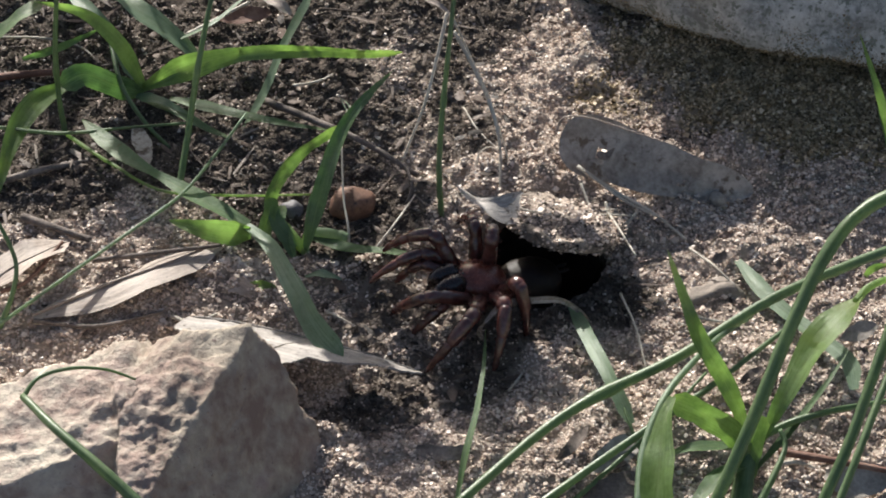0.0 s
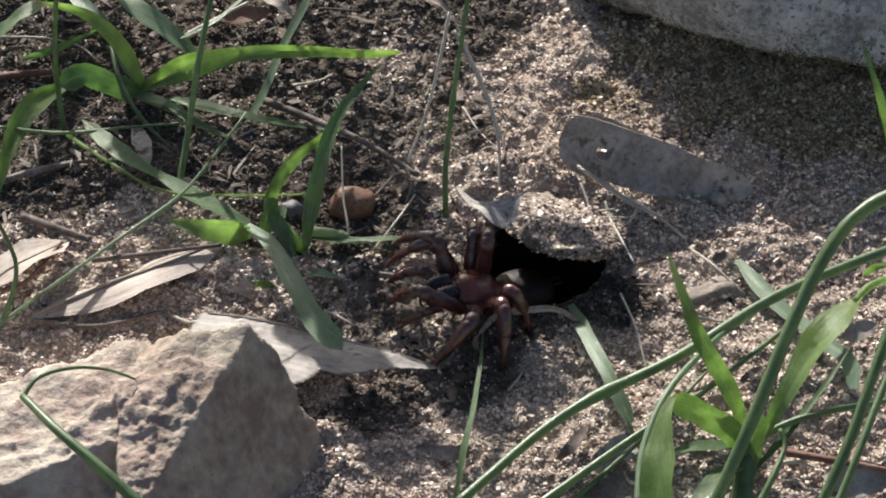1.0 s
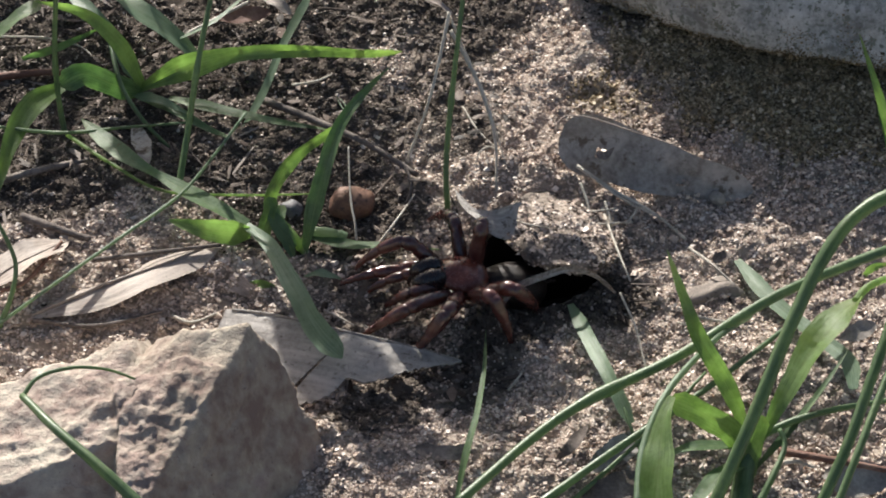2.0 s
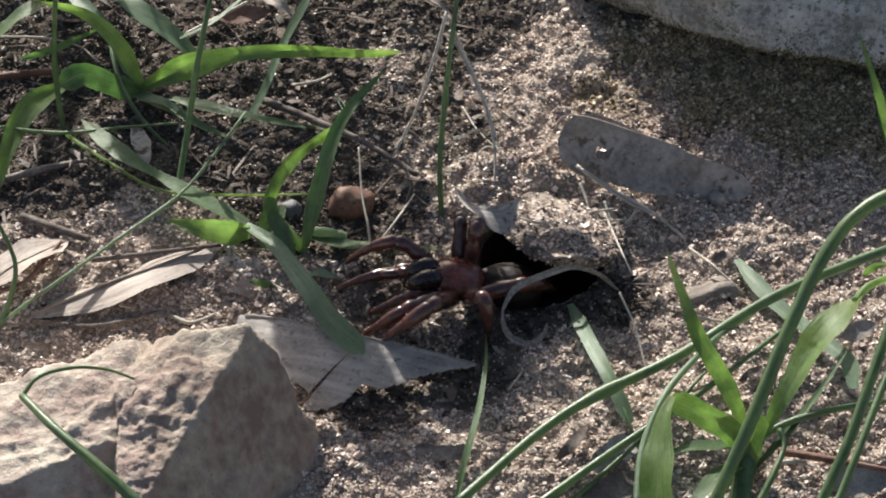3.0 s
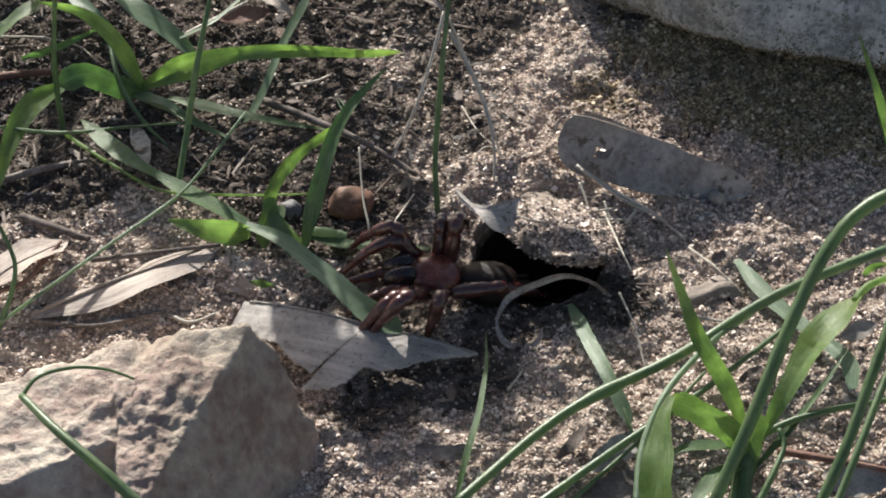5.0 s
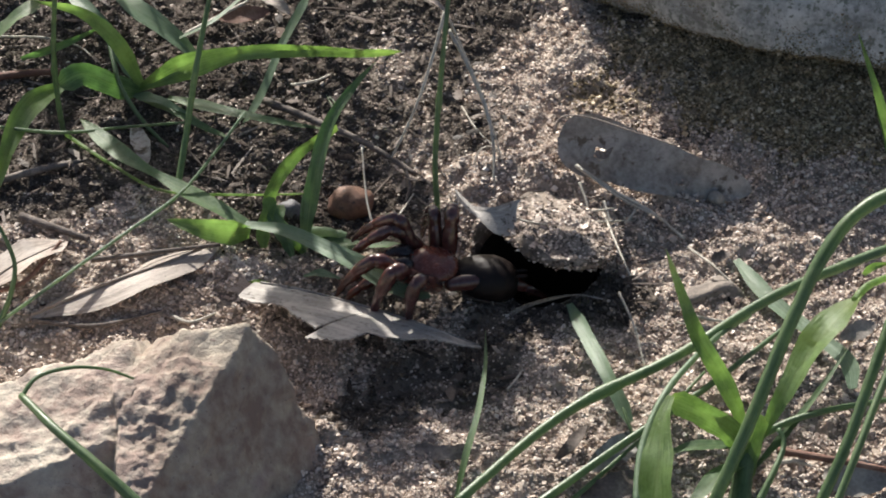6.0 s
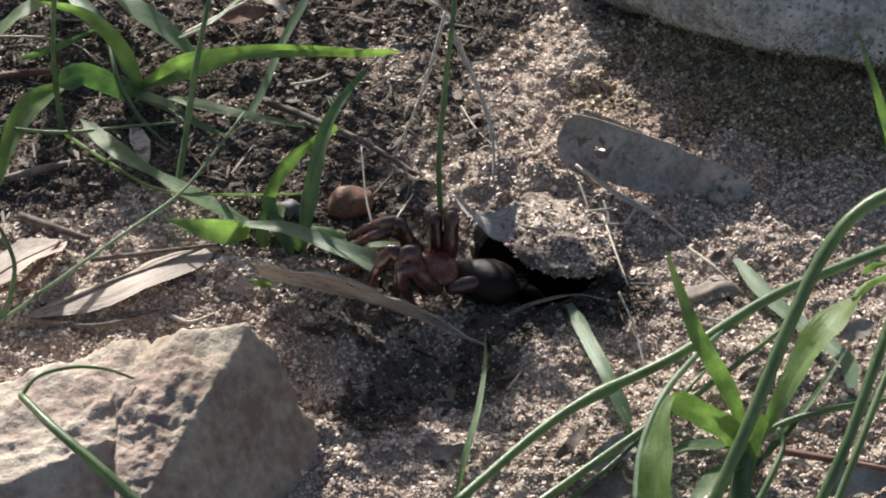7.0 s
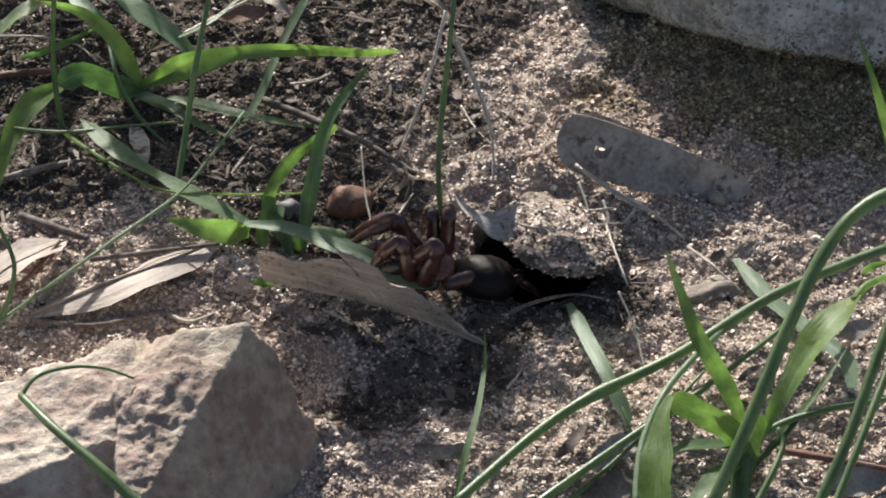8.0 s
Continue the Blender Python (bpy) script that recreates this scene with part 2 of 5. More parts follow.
def smooth_line(pts, n):
    """n + 1 points on a Catmull-Rom line through pts."""
    pts = [Vector(p) for p in pts]
    ext = [pts[0] * 2 - pts[1], *pts, pts[-1] * 2 - pts[-2]]
    lens = [(pts[i + 1] - pts[i]).length for i in range(len(pts) - 1)]
    total, line = sum(lens), []
    for k in range(n + 1):
        s, i = total * k / n, 0
        while i < len(lens) - 1 and s > lens[i]:
            s -= lens[i]
            i += 1
        u = min(1.0, s / lens[i])
        a, b, c, d = ext[i:i + 4]
        line.append(0.5 * (2 * b + (c - a) * u + (2 * a - 5 * b + 4 * c - d) * u * u + (3 * b - a - 3 * c + d) * u ** 3))
    return line


def taper(kind, t):
    if kind == "leaf":
        return min(1.0, 0.5 + 2.0 * t) * max(0.0, 1 - t ** 2.3) ** 0.95 + 0.03
    if kind == "spindle":
        return max(0.0, math.sin(math.pi * (0.04 + 0.92 * t))) ** 0.7
    if kind == "lance":
        return max(0.03, min(1.0, 0.05 + 1.5 * t ** 1.1) * (1.0 if t < 0.72 else math.sqrt(max(0.0, 1 - ((t - 0.72) / 0.29) ** 2))))
    if kind == "long":
        pinch = min(1.0, max(0.0, (t - 0.22) / 0.25))
        return min(1.0, 0.35 + 3.6 * t) * (1 - 0.5 * pinch * pinch * (3 - 2 * pinch)) * max(0.0, 1 - t ** 14) ** 0.7 + 0.03
    if kind == "waisted":
        return max(0.04, (1 - 0.62 * math.exp(-((t - 0.48) / 0.14) ** 2)) * min(1.0, 0.7 + 2 * t) * max(0.0, 1 - t ** 5) ** 0.8)
    if kind == "widening":
        return min(1.0, 0.22 + 1.1 * t)
    if kind == "paddle":
        return min(0.5 + 0.6 * t, 1.0, math.sqrt(max(0.02, 1 - max(0.0, (t - 0.88) / 0.12) ** 2)))
    if kind == "strap":
        return min(1.0, 0.5 + 3 * t, 0.55 + 5 * (1 - t))
    if kind == "blunt":
        head = math.sqrt(max(0.0, 1 - (1 - min(1.0, t / 0.17)) ** 2))
        return max(0.02, head * (1 - 0.50 * t) * math.sqrt(max(0.0, 1 - max(0.0, (t - 0.72) / 0.28) ** 2)))
    return 1.0 - 0.35 * t


def ribbon(name, pts, width, mat, parent=None, kind="leaf", face=(0, -0.5, 0.86), fold=0.2, thick=0.14, twist=(0, 0),
           steps=34, ragged=0.07, wave=0.14, label="", seed=1, lines=5, hole=None, bulge=None):
    """A blade or leaf along pts, with a midrib fold, thickness, waves and twist; its width runs across the line and square to face.
    bulge: a lobe on one side: its place along the leaf, its length and how far it widens. hole: a torn gap, from and to along the leaf (0 to 1) and across it (-1 to 1)."""
    pts = [Vector(p) for p in pts]
    base = Vector((0, 0, 0)) if parent is None else parent.location / MM
    line = smooth_line(pts, steps)
    rng = random.Random(seed)
    ph = rng.random() * 6
    across = [-1 + 2 * i / (lines - 1) for i in range(lines)]
    verts, uvs = [], []
    for k, p in enumerate(line):
        t = k / steps
        tan = (line[min(k + 1, steps)] - line[max(k - 1, 0)]).normalized()
        nor = Vector(face)
        side = tan.cross(nor).normalized()
        turn = Matrix.Rotation(radians(twist[0] + (twist[1] - twist[0]) * t), 3, tan)
        side = turn @ side
        nor = side.cross(tan).normalized()
        w = width / 2 * taper(kind, t) * (1 + 0.10 * noise.noise(Vector((t * 5, ph, 2))))
        for top in (True, False):
            for s in (across if top else across[-2:0:-1]):
                e = 1
                if abs(s) > 0.7:
                    e = 1 + ragged * (1.3 * noise.noise(Vector((t * 6 + ph, s * 3, ph * 3))) + 0.7 * noise.noise(Vector((t * 17, s * 2, ph))) + 0.55 * noise.noise(Vector((t * 50, s * 2, ph))))
                if bulge and s > 0:
                    e *= 1 + bulge[2] * math.exp(-((t - bulge[0]) / bulge[1]) ** 2)
                lift = fold * abs(s) * w + wave * w * math.sin(t * 11 + ph + s) * abs(s)
                lift += (0.05 * ragged + 0.012) * width * noise.noise(Vector((t * 7, s * 1.6, ph)))
                q = p + side * (s * w * e) + nor * lift
                if not top:
                    q -= nor * thick * (1 - 0.45 * abs(s))
                verts.append(q - base)
                uvs.append((s * 0.5 + 0.5, t))
    m = 2 * lines - 2
    faces = []
    for k in range(steps):
        for j in range(m):
            i = j if j < lines - 1 else m - 1 - j
            mid = -1 + (2 * i + 1) / (lines - 1)
            if hole and math.hypot(((k + 0.5) / steps - (hole[0] + hole[1]) / 2) / (hole[1] - hole[0]), (mid - (hole[2] + hole[3]) / 2) / (hole[3] - hole[2])) < 0.5:
                continue
            a, b = k * m + j, k * m + (j + 1) % m
            faces.append((a, b, b + m, a + m))
    faces.append(tuple(range(m - 1, -1, -1)))
    faces.append(tuple(range(steps * m, steps * m + m)))
    ob = solid(name, verts, faces, mat, parent, label, uvs=uvs)
    ob.data.set_sharp_from_angle(angle=radians(50))
    return ob


def stalk(name, pts, width, mat, parent=None, steps=24, sides=7, end=0.6, label="", rough=0.04, nodes=(), seed=1):
    """A round stem or twig along pts; nodes: places of swollen joints along it, 0 to 1."""
    base = Vector((0, 0, 0)) if parent is None else parent.location / MM
    line = smooth_line(pts, steps)
    verts, uvs = [], []
    for k, p in enumerate(line):
        t = k / steps
        tan = (line[min(k + 1, steps)] - line[max(k - 1, 0)]).normalized()
        a = tan.cross(Vector((0.3, 0.5, 0.8))).normalized()
        b = tan.cross(a)
        r = width / 2 * (1 + (end - 1) * t) * (1 + sum(0.35 * math.exp(-((t - u) * 40) ** 2) for u in nodes))
        for j in range(sides):
            an = 2 * math.pi * j / sides
            rr = r * (1 + rough * noise.noise(Vector((k * 1.7, j * 2.3, seed * 5.1))) * 3)
            verts.append(p + a * (rr * math.cos(an)) + b * (rr * math.sin(an)) - base)
            uvs.append((j / sides, t))
    faces = [(k * sides + j, k * sides + (j + 1) % sides, (k + 1) * sides + (j + 1) % sides, (k + 1) * sides + j)
             for k in range(steps) for j in range(sides)]
    faces += [tuple(range(sides - 1, -1, -1)), tuple(range(steps * sides, (steps + 1) * sides))]
    return solid(name, verts, faces, mat, parent, label, uvs=uvs)


def hull_planes(corners):
    """The sides of the hull round some corners, as (normal, point)."""
    hull = bmesh.new()
    for c in corners:
        hull.verts.new(Vector(c))
    bmesh.ops.convex_hull(hull, input=hull.verts)
    hull.normal_update()
    mid = sum((Vector(c) for c in corners), Vector()) / len(corners)
    sides = [(f.normal * (1 if f.normal.dot(f.verts[0].co - mid) > 0 else -1), f.verts[0].co.copy()) for f in hull.faces]
    hull.free()
    return sides


def boulder(name, lumps, core, mat, label, bump=1.0, size=9.0, seed=1, level=6, sharp=34, category="rock", even=None):
    """A stone of one or more lumps, each the space between its sides (normal, point), grown together round core, with worn edges, pitted
    and cracked. even: a direction; the sides that look that way are smoother."""
    core = Vector(core)
    bm = bmesh.new()
    bmesh.ops.create_icosphere(bm, subdivisions=level, radius=1.0)
    ways = np.array([v.co for v in bm.verts])
    ways /= np.linalg.norm(ways, axis=1)[:, None]
    bent = ways + 0.035 * np.array([noise.noise_vector(Vector(w) * 3.5 + Vector((seed, 0, 0))) + 0.5 * noise.noise_vector(Vector(w) * 9 + Vector((0, seed, 0))) for w in ways])
    radius, plain = np.zeros(len(ways)), np.zeros(len(ways))
    for sides in lumps:
        norm = np.array([Vector(n).normalized() for n, _ in sides])
        dist = np.array([Vector(n).normalized().dot(Vector(p) - core) for n, p in sides])
        pull = np.clip(bent @ norm.T / dist[None, :], 1e-6, None)
        peak = pull.max(axis=1)
        r = 1 / (peak * ((pull / peak[:, None]) ** sharp).sum(axis=1) ** (1 / sharp))
        if even:
            flat = np.clip((norm @ np.array(even) - 0.75) * 8, 0, 1)[pull.argmax(axis=1)]
            plain = np.where(r > radius, flat, plain)
        radius = np.maximum(radius, r)
    base = Vector((core.x, core.y, 0.0))
    off = Vector((seed * 13.7, seed * 7.1, seed * 3.3))
    for v, w, r, calm in zip(bm.verts, ways, radius, plain):
        p = Vector(w) * float(r)
        q = p / size + off
        d = 0.38 * noise.fractal(q, 0.9, 2.1, 5) + 0.26 * noise.noise(q * 5.0) + 0.14 * noise.noise(q * 11.0) + 0.07 * noise.noise(q * 24.0)
        d -= 0.6 * max(0.0, noise.noise(q * 3.1) - 0.35)
        step = noise.noise(q * 0.9 + Vector((4, 2, 6)))
        d += 0.3 * (1 if step > 0.08 else max(0.0, step / 0.08) if step > 0 else 0)
        v.co = core - base + Vector(w) * (float(r) + d * bump * (1 - 0.72 * float(calm)))
    ob = part(name, bm, mat)
    ob.location = base * MM
    return tagged(ob, label, category)


# ---- ground ----
def swell(x, y, cx, cy, rx, ry):
    """A smooth bump of height 1 round (cx, cy)."""
    return math.exp(-((x - cx) / rx) ** 2 - ((y - cy) / ry) ** 2)


def lie(x, y):
    """The lie of the land in millimetres, without the burrow."""
    z = 15 * swell(x, y, 75, 75, 52, 40)
    z += 3.5 * swell(x, y, 22, 22, 26, 14)
    z -= 3.0 * swell(x, y, 0, -28, 26, 16)
    z += 3.0 * swell(x, y, -60, 5, 40, 22)
    z += 2.0 * swell(x, y, 40, -35, 25, 20)
    return z


HOLE = (17.5, -2.0, 11.5, 11.0)


# small heaps of sand: place, radius, height
CLODS = [(18.8, 14.6, 3.2, 3.0), (-4.4, 14.9, 3.0, 2.0), (9.2, 18.6, 4.0, 2.2), (22.9, 13.2, 2.2, 2.0), (34.8, 0.7, 3.5, 2.0), (-38, -10.2, 5.0, 2.6),
         (1.5, -34.8, 3.0, 1.8), (13.9, -39.8, 3.4, 1.8), (52.5, -1.1, 4.5, 1.8), (42.1, 11.9, 3.5, 1.5), (21.9, -30, 5.0, 2.0), (-18.3, -45.9, 3.5, 2.0)]


def ground_height(x, y):
    z = lie(x, y)
    near = max(abs(x), abs(y))
    if near < 160:
        z += 1.6 * noise.noise(Vector((x / 17, y / 17, 3.1))) + 1.3 * noise.noise(Vector((x / 6, y / 6, 9.2)))
        z += 1.3 * noise.noise(Vector((x / 2.4, y / 2.4, 1.7)))
    else:
        z += 4 * noise.noise(Vector((x / 300, y / 300, 0.5))) * min(1, (near - 160) / 300)
    for cx, cy, r, h in CLODS:
        if abs(x - cx) < 2.5 * r and abs(y - cy) < 2.5 * r:
            z += h * swell(x, y, cx, cy, r, r) * (1 + 0.5 * noise.noise(Vector((x / 1.5, y / 1.5, 6.6))))
    u = math.hypot((x - HOLE[0]) / HOLE[2], (y - HOLE[1]) / HOLE[3])
    if u < 1.25:
        u += 0.08 * noise.noise(Vector((x / 3, y / 3, 4.4)))
        s = min(1.0, max(0.0, (1.06 - u) / 0.22))
        z -= 42 * s * s * (3 - 2 * s)
    return z


# humus, painted shade and painted sunlight: how dark, place, reach across and along
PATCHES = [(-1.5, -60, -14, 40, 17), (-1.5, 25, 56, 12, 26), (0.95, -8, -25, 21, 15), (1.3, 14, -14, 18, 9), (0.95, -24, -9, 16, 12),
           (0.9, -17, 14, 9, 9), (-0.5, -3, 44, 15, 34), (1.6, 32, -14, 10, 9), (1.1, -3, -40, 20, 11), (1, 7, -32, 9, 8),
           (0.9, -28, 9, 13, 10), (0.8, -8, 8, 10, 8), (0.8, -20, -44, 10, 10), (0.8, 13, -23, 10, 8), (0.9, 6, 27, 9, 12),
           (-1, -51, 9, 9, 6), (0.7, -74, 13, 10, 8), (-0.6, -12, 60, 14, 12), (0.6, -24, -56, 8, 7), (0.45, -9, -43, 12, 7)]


def damp_shade(x, y):
    """How far the soil is dark, from humus and from painted shade: above 0 among the grass."""
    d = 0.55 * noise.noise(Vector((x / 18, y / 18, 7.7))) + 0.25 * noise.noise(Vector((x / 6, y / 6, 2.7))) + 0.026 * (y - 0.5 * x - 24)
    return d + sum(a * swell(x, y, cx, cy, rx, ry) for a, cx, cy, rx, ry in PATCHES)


def humus_shade_at(x, y):
    near, far = min(1.0, max(0.0, 0.35 + 1.6 * damp_shade(x, y))), 0.35 + 0.3 * noise.noise(Vector((x / 150, y / 150, 4.2)))
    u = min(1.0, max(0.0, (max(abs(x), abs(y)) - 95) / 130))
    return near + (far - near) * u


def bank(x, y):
    """How far the sand is fine and dark, from moss and painted shade: above 0 under the boulder."""
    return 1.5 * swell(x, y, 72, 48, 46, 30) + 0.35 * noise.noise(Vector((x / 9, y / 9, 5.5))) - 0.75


def in_hole(x, y, r):
    return math.hypot((x - HOLE[0]) / HOLE[2], (y - HOLE[1]) / HOLE[3]) < r


def steps_of(lo, hi, step, far):
    inner = list(np.arange(lo, hi + 0.01, step))
    out, g, d = [], step, 0
    while d < far:
        g *= 1.45
        d += g
        out.append(d)
    return [lo - d for d in reversed(out)] + inner + [hi + d for d in out]


def ground():
    xs, ys = steps_of(-98, 98, 0.6, 60000), steps_of(-82, 102, 0.6, 60000)
    verts = [(x, y, ground_height(x, y)) for y in ys for x in xs]
    w = len(xs)
    faces = [(j * w + i, j * w + i + 1, (j + 1) * w + i + 1, (j + 1) * w + i) for j in range(len(ys) - 1) for i in range(w - 1)]
    ob = solid("ground", verts, faces, SOIL)
    humus_shade = ob.data.attributes.new("humus_shade", "FLOAT", "POINT")
    humus_shade.data.foreach_set("value", [humus_shade_at(x, y) for x, y, _ in verts])
    # this tint holds the painted tone of the shaded bank besides moss
    moss = ob.data.attributes.new("moss", "FLOAT", "POINT")
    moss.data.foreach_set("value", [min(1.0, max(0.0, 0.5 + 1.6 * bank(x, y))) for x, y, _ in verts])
    tagged(ob, "sandy grey-brown soil with a round burrow mouth", "ground", kind="structure")




def grains(name, places, sizes, mat, label, category, seed, flat=0.75, parent=None, lengths=None, smooth=False, fine=False):
    """Many small uneven stones in one mesh, at places in millimetres."""
    bm = bmesh.new()
    if fine:
        bmesh.ops.create_cube(bm, size=1.25)
        bmesh.ops.triangulate(bm, faces=bm.faces)
    else:
        bmesh.ops.create_icosphere(bm, subdivisions=1, radius=1.0)
    bv = np.array([v.co for v in bm.verts])
    bf = np.array([[v.index for v in f.verts] for f in bm.faces])
    bm.free()
    rng = np.random.default_rng(seed)
    n, k = len(places), len(bv)
    q = rng.normal(size=(n, 4))
    q /= np.linalg.norm(q, axis=1)[:, None]
    a, b, c, d = q.T
    rot = np.stack([1 - 2 * (c * c + d * d), 2 * (b * c - a * d), 2 * (b * d + a * c), 2 * (b * c + a * d), 1 - 2 * (b * b + d * d), 2 * (c * d - a * b),
                    2 * (b * d - a * c), 2 * (c * d + a * b), 1 - 2 * (b * b + c * c)], axis=1).reshape(n, 3, 3)
    shape = bv[None] * (1 + 0.28 * rng.uniform(-1, 1, size=(n, k, 1)))
    shape = shape * rng.uniform(0.65, 1.2, size=(n, 1, 3))
    if lengths:
        shape = shape * np.stack([rng.uniform(lengths[0], lengths[1], n), rng.uniform(0.3, 0.9, n), rng.uniform(0.08, 0.25, n)], axis=1)[:, None, :]
        yaw, tip = rng.uniform(0, 2 * np.pi, n), rng.normal(0, 0.22, n)
        cy, sy, ct, st, z0 = np.cos(yaw), np.sin(yaw), np.cos(tip), np.sin(tip), np.zeros(n)
        rot = np.stack([cy * ct, -sy, cy * st, sy * ct, cy, sy * st, -st, z0, ct], axis=1).reshape(n, 3, 3)
    pts = np.einsum("nij,nkj->nki", rot, shape) * (np.asarray(sizes)[:, None, None] / 2)
    pts[:, :, 2] *= flat
    pts = (pts + np.asarray(places)[:, None, :]).reshape(-1, 3) * MM
    tri = (bf[None] + (np.arange(n) * k)[:, None, None]).reshape(-1)
    me = bpy.data.meshes.new(name)
    me.vertices.add(len(pts))
    me.vertices.foreach_set("co", pts.ravel().astype(np.float32))
    me.loops.add(len(tri))
    me.loops.foreach_set("vertex_index", tri.astype(np.int32))
    me.polygons.add(len(tri) // 3)
    me.polygons.foreach_set("loop_start", np.arange(0, len(tri), 3, dtype=np.int32))
    me.polygons.foreach_set("use_smooth", np.full(len(tri) // 3, smooth, dtype=bool))
    me.update(calc_edges=True)
    me.materials.append(mat)
    ob = new(name, me)
    ob.parent = parent
    if parent is None:
        tagged(ob, label, category, kind="stuff")
    else:
        tagged(ob, label, kind="stuff")
    return ob


def scatter_sand():
    rng = random.Random(4)
    places, sizes = [], []
    while len(places) < 105000:
        x, y = rng.uniform(-88, 88), rng.uniform(-64, 76)
        if in_hole(x, y, 0.95) or (damp_shade(x, y) > 0 and rng.random() < 0.86 + 0.06 * min(1.0, damp_shade(x, y))):
            continue
        s = min(1.7, 0.30 + 0.26 * rng.expovariate(1.5))
        places.append((x, y, ground_height(x, y) + s * rng.uniform(0.05, 0.3)))
        sizes.append(s)
    on_bank = [bank(x, y) + rng.uniform(-0.12, 0.12) > 0 for x, y, _ in places]
    grains("bank_sand", [p for p, m in zip(places, on_bank) if m], [min(1.3, s * 1.15) for s, m in zip(sizes, on_bank) if m], BANK, "fine olive-brown sand under the boulder, toned by moss and painted shade", "sand", 8, fine=True)
    # darker grains nearer the boulder: moss, plus its shade painted in
    tufts = []
    while len(tufts) < 15000:
        x, y = rng.uniform(10, 92), rng.uniform(8, 72)
        d = bank(x, y) + 0.35 * noise.noise(Vector((x / 4, y / 4, 15.5)))
        if d > rng.uniform(0.0, 1.1):
            tufts.append((x, y, ground_height(x, y) + rng.uniform(0.1, 0.4)))
    grains("bank_moss", tufts, [rng.uniform(0.35, 0.95) for _ in tufts], MOSS, "dark olive moss and painted shade between sand grains under the boulder", "moss", 27, fine=True)
    places, sizes = [p for p, m in zip(places, on_bank) if not m], [s for s, m in zip(sizes, on_bank) if not m]
    grains("sand_grains", places, sizes, GRAIN, "loose coarse sand grains, tan, white and brown", "sand", 7, fine=True)
    # crumbs darken humus and the painted shade round the burrow alike
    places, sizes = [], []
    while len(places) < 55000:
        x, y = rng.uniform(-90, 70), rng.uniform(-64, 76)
        if in_hole(x, y, 1.15) or damp_shade(x, y) < rng.uniform(-0.25, 0.25):
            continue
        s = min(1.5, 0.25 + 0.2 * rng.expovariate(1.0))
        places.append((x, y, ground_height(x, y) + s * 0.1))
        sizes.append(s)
    grains("soil_crumbs", places, sizes, CLOD, "dark crumbs of damp soil and of painted shade among the sand", "soil", 9, flat=0.6, fine=True)
    places, sizes = [], []
    while len(places) < 3600:
        x, y = rng.uniform(-90, 90), rng.uniform(-68, 84)
        if in_hole(x, y, 1.12) or noise.noise(Vector((x / 8, y / 8, 12.5))) + rng.uniform(-0.3, 0.3) < 0 or bank(x, y) > 0:
            continue
        s = min(2.6, 0.8 + 0.5 * rng.expovariate(1.2))
        places.append((x, y, ground_height(x, y) + s * rng.uniform(0.0, 0.25)))
        sizes.append(s)
    for is_dark, name, mat, text, category in ((False, "sand_clumps", GRAIN, "small clumps of sand grains stuck together", "sand"), (True, "soil_clumps", CLOD, "small dark clumps of soil crumbs", "soil")):
        bits, widths = [], []
        for (x, y, z), s in zip(places, sizes):
            if (damp_shade(x, y) > -0.1) != is_dark:
                continue
            for _ in range(11):
                way = Vector((rng.gauss(0, 1), rng.gauss(0, 1), abs(rng.gauss(0, 0.8)))).normalized() * s * rng.uniform(0.25, 0.6)
                bits.append((x + way.x, y + way.y, z + way.z * 0.8))
                widths.append(rng.uniform(0.4, 0.95))
        grains(name, bits, widths, mat, text, category, 31 + is_dark, fine=True)
    places, sizes = [], []
    while len(places) < 3200:
        x, y = rng.uniform(-92, 90), rng.uniform(-70, 92)
        if in_hole(x, y, 1.2) or damp_shade(x, y) < rng.uniform(-2.9, 0.3) or bank(x, y) > 0:
            continue
        s = min(3.0, 0.5 + 0.6 * rng.expovariate(1.0)) * (1.0 if damp_shade(x, y) > -0.4 else 0.45)
        places.append((x, y, ground_height(x, y) + 0.35))
        sizes.append(s)
    grains("leaf_litter", places, sizes, LITTER, "brown and grey scraps of leaf and bark on soil", "litter", 12, flat=1.0, lengths=(0.7, 2.6))
    places, sizes = [], []
    while len(places) < 300:
        x, y = rng.uniform(-92, 40), rng.uniform(-20, 92)
        if damp_shade(x, y) < rng.uniform(-0.6, 0.6) or bank(x, y) > 0:
            continue
        places.append((x, y, ground_height(x, y) + 0.9))
        sizes.append(rng.uniform(0.45, 1.2))
    grains("litter_strips", places, sizes, LITTER, "thin brown and grey strips of dead grass and bark on soil", "litter", 14, flat=1.0, lengths=(4.0, 10.0))


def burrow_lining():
    """A near-black tube added in the shaft under the lid; its colour paints in the shade."""
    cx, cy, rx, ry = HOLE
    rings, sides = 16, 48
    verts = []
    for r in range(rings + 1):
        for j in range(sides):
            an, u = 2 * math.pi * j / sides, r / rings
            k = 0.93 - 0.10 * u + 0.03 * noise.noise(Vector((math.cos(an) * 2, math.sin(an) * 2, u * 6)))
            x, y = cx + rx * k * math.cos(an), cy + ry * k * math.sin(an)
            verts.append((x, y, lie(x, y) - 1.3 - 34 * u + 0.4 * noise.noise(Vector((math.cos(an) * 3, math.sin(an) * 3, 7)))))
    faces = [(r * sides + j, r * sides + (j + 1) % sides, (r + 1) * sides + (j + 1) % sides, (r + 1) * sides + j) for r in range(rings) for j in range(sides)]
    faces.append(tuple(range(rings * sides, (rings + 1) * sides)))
    tagged(solid("burrow_lining", verts, faces, SHAFT_SHADE), "near-black tube that paints the shade inside a spider burrow", "burrow", kind="structure")


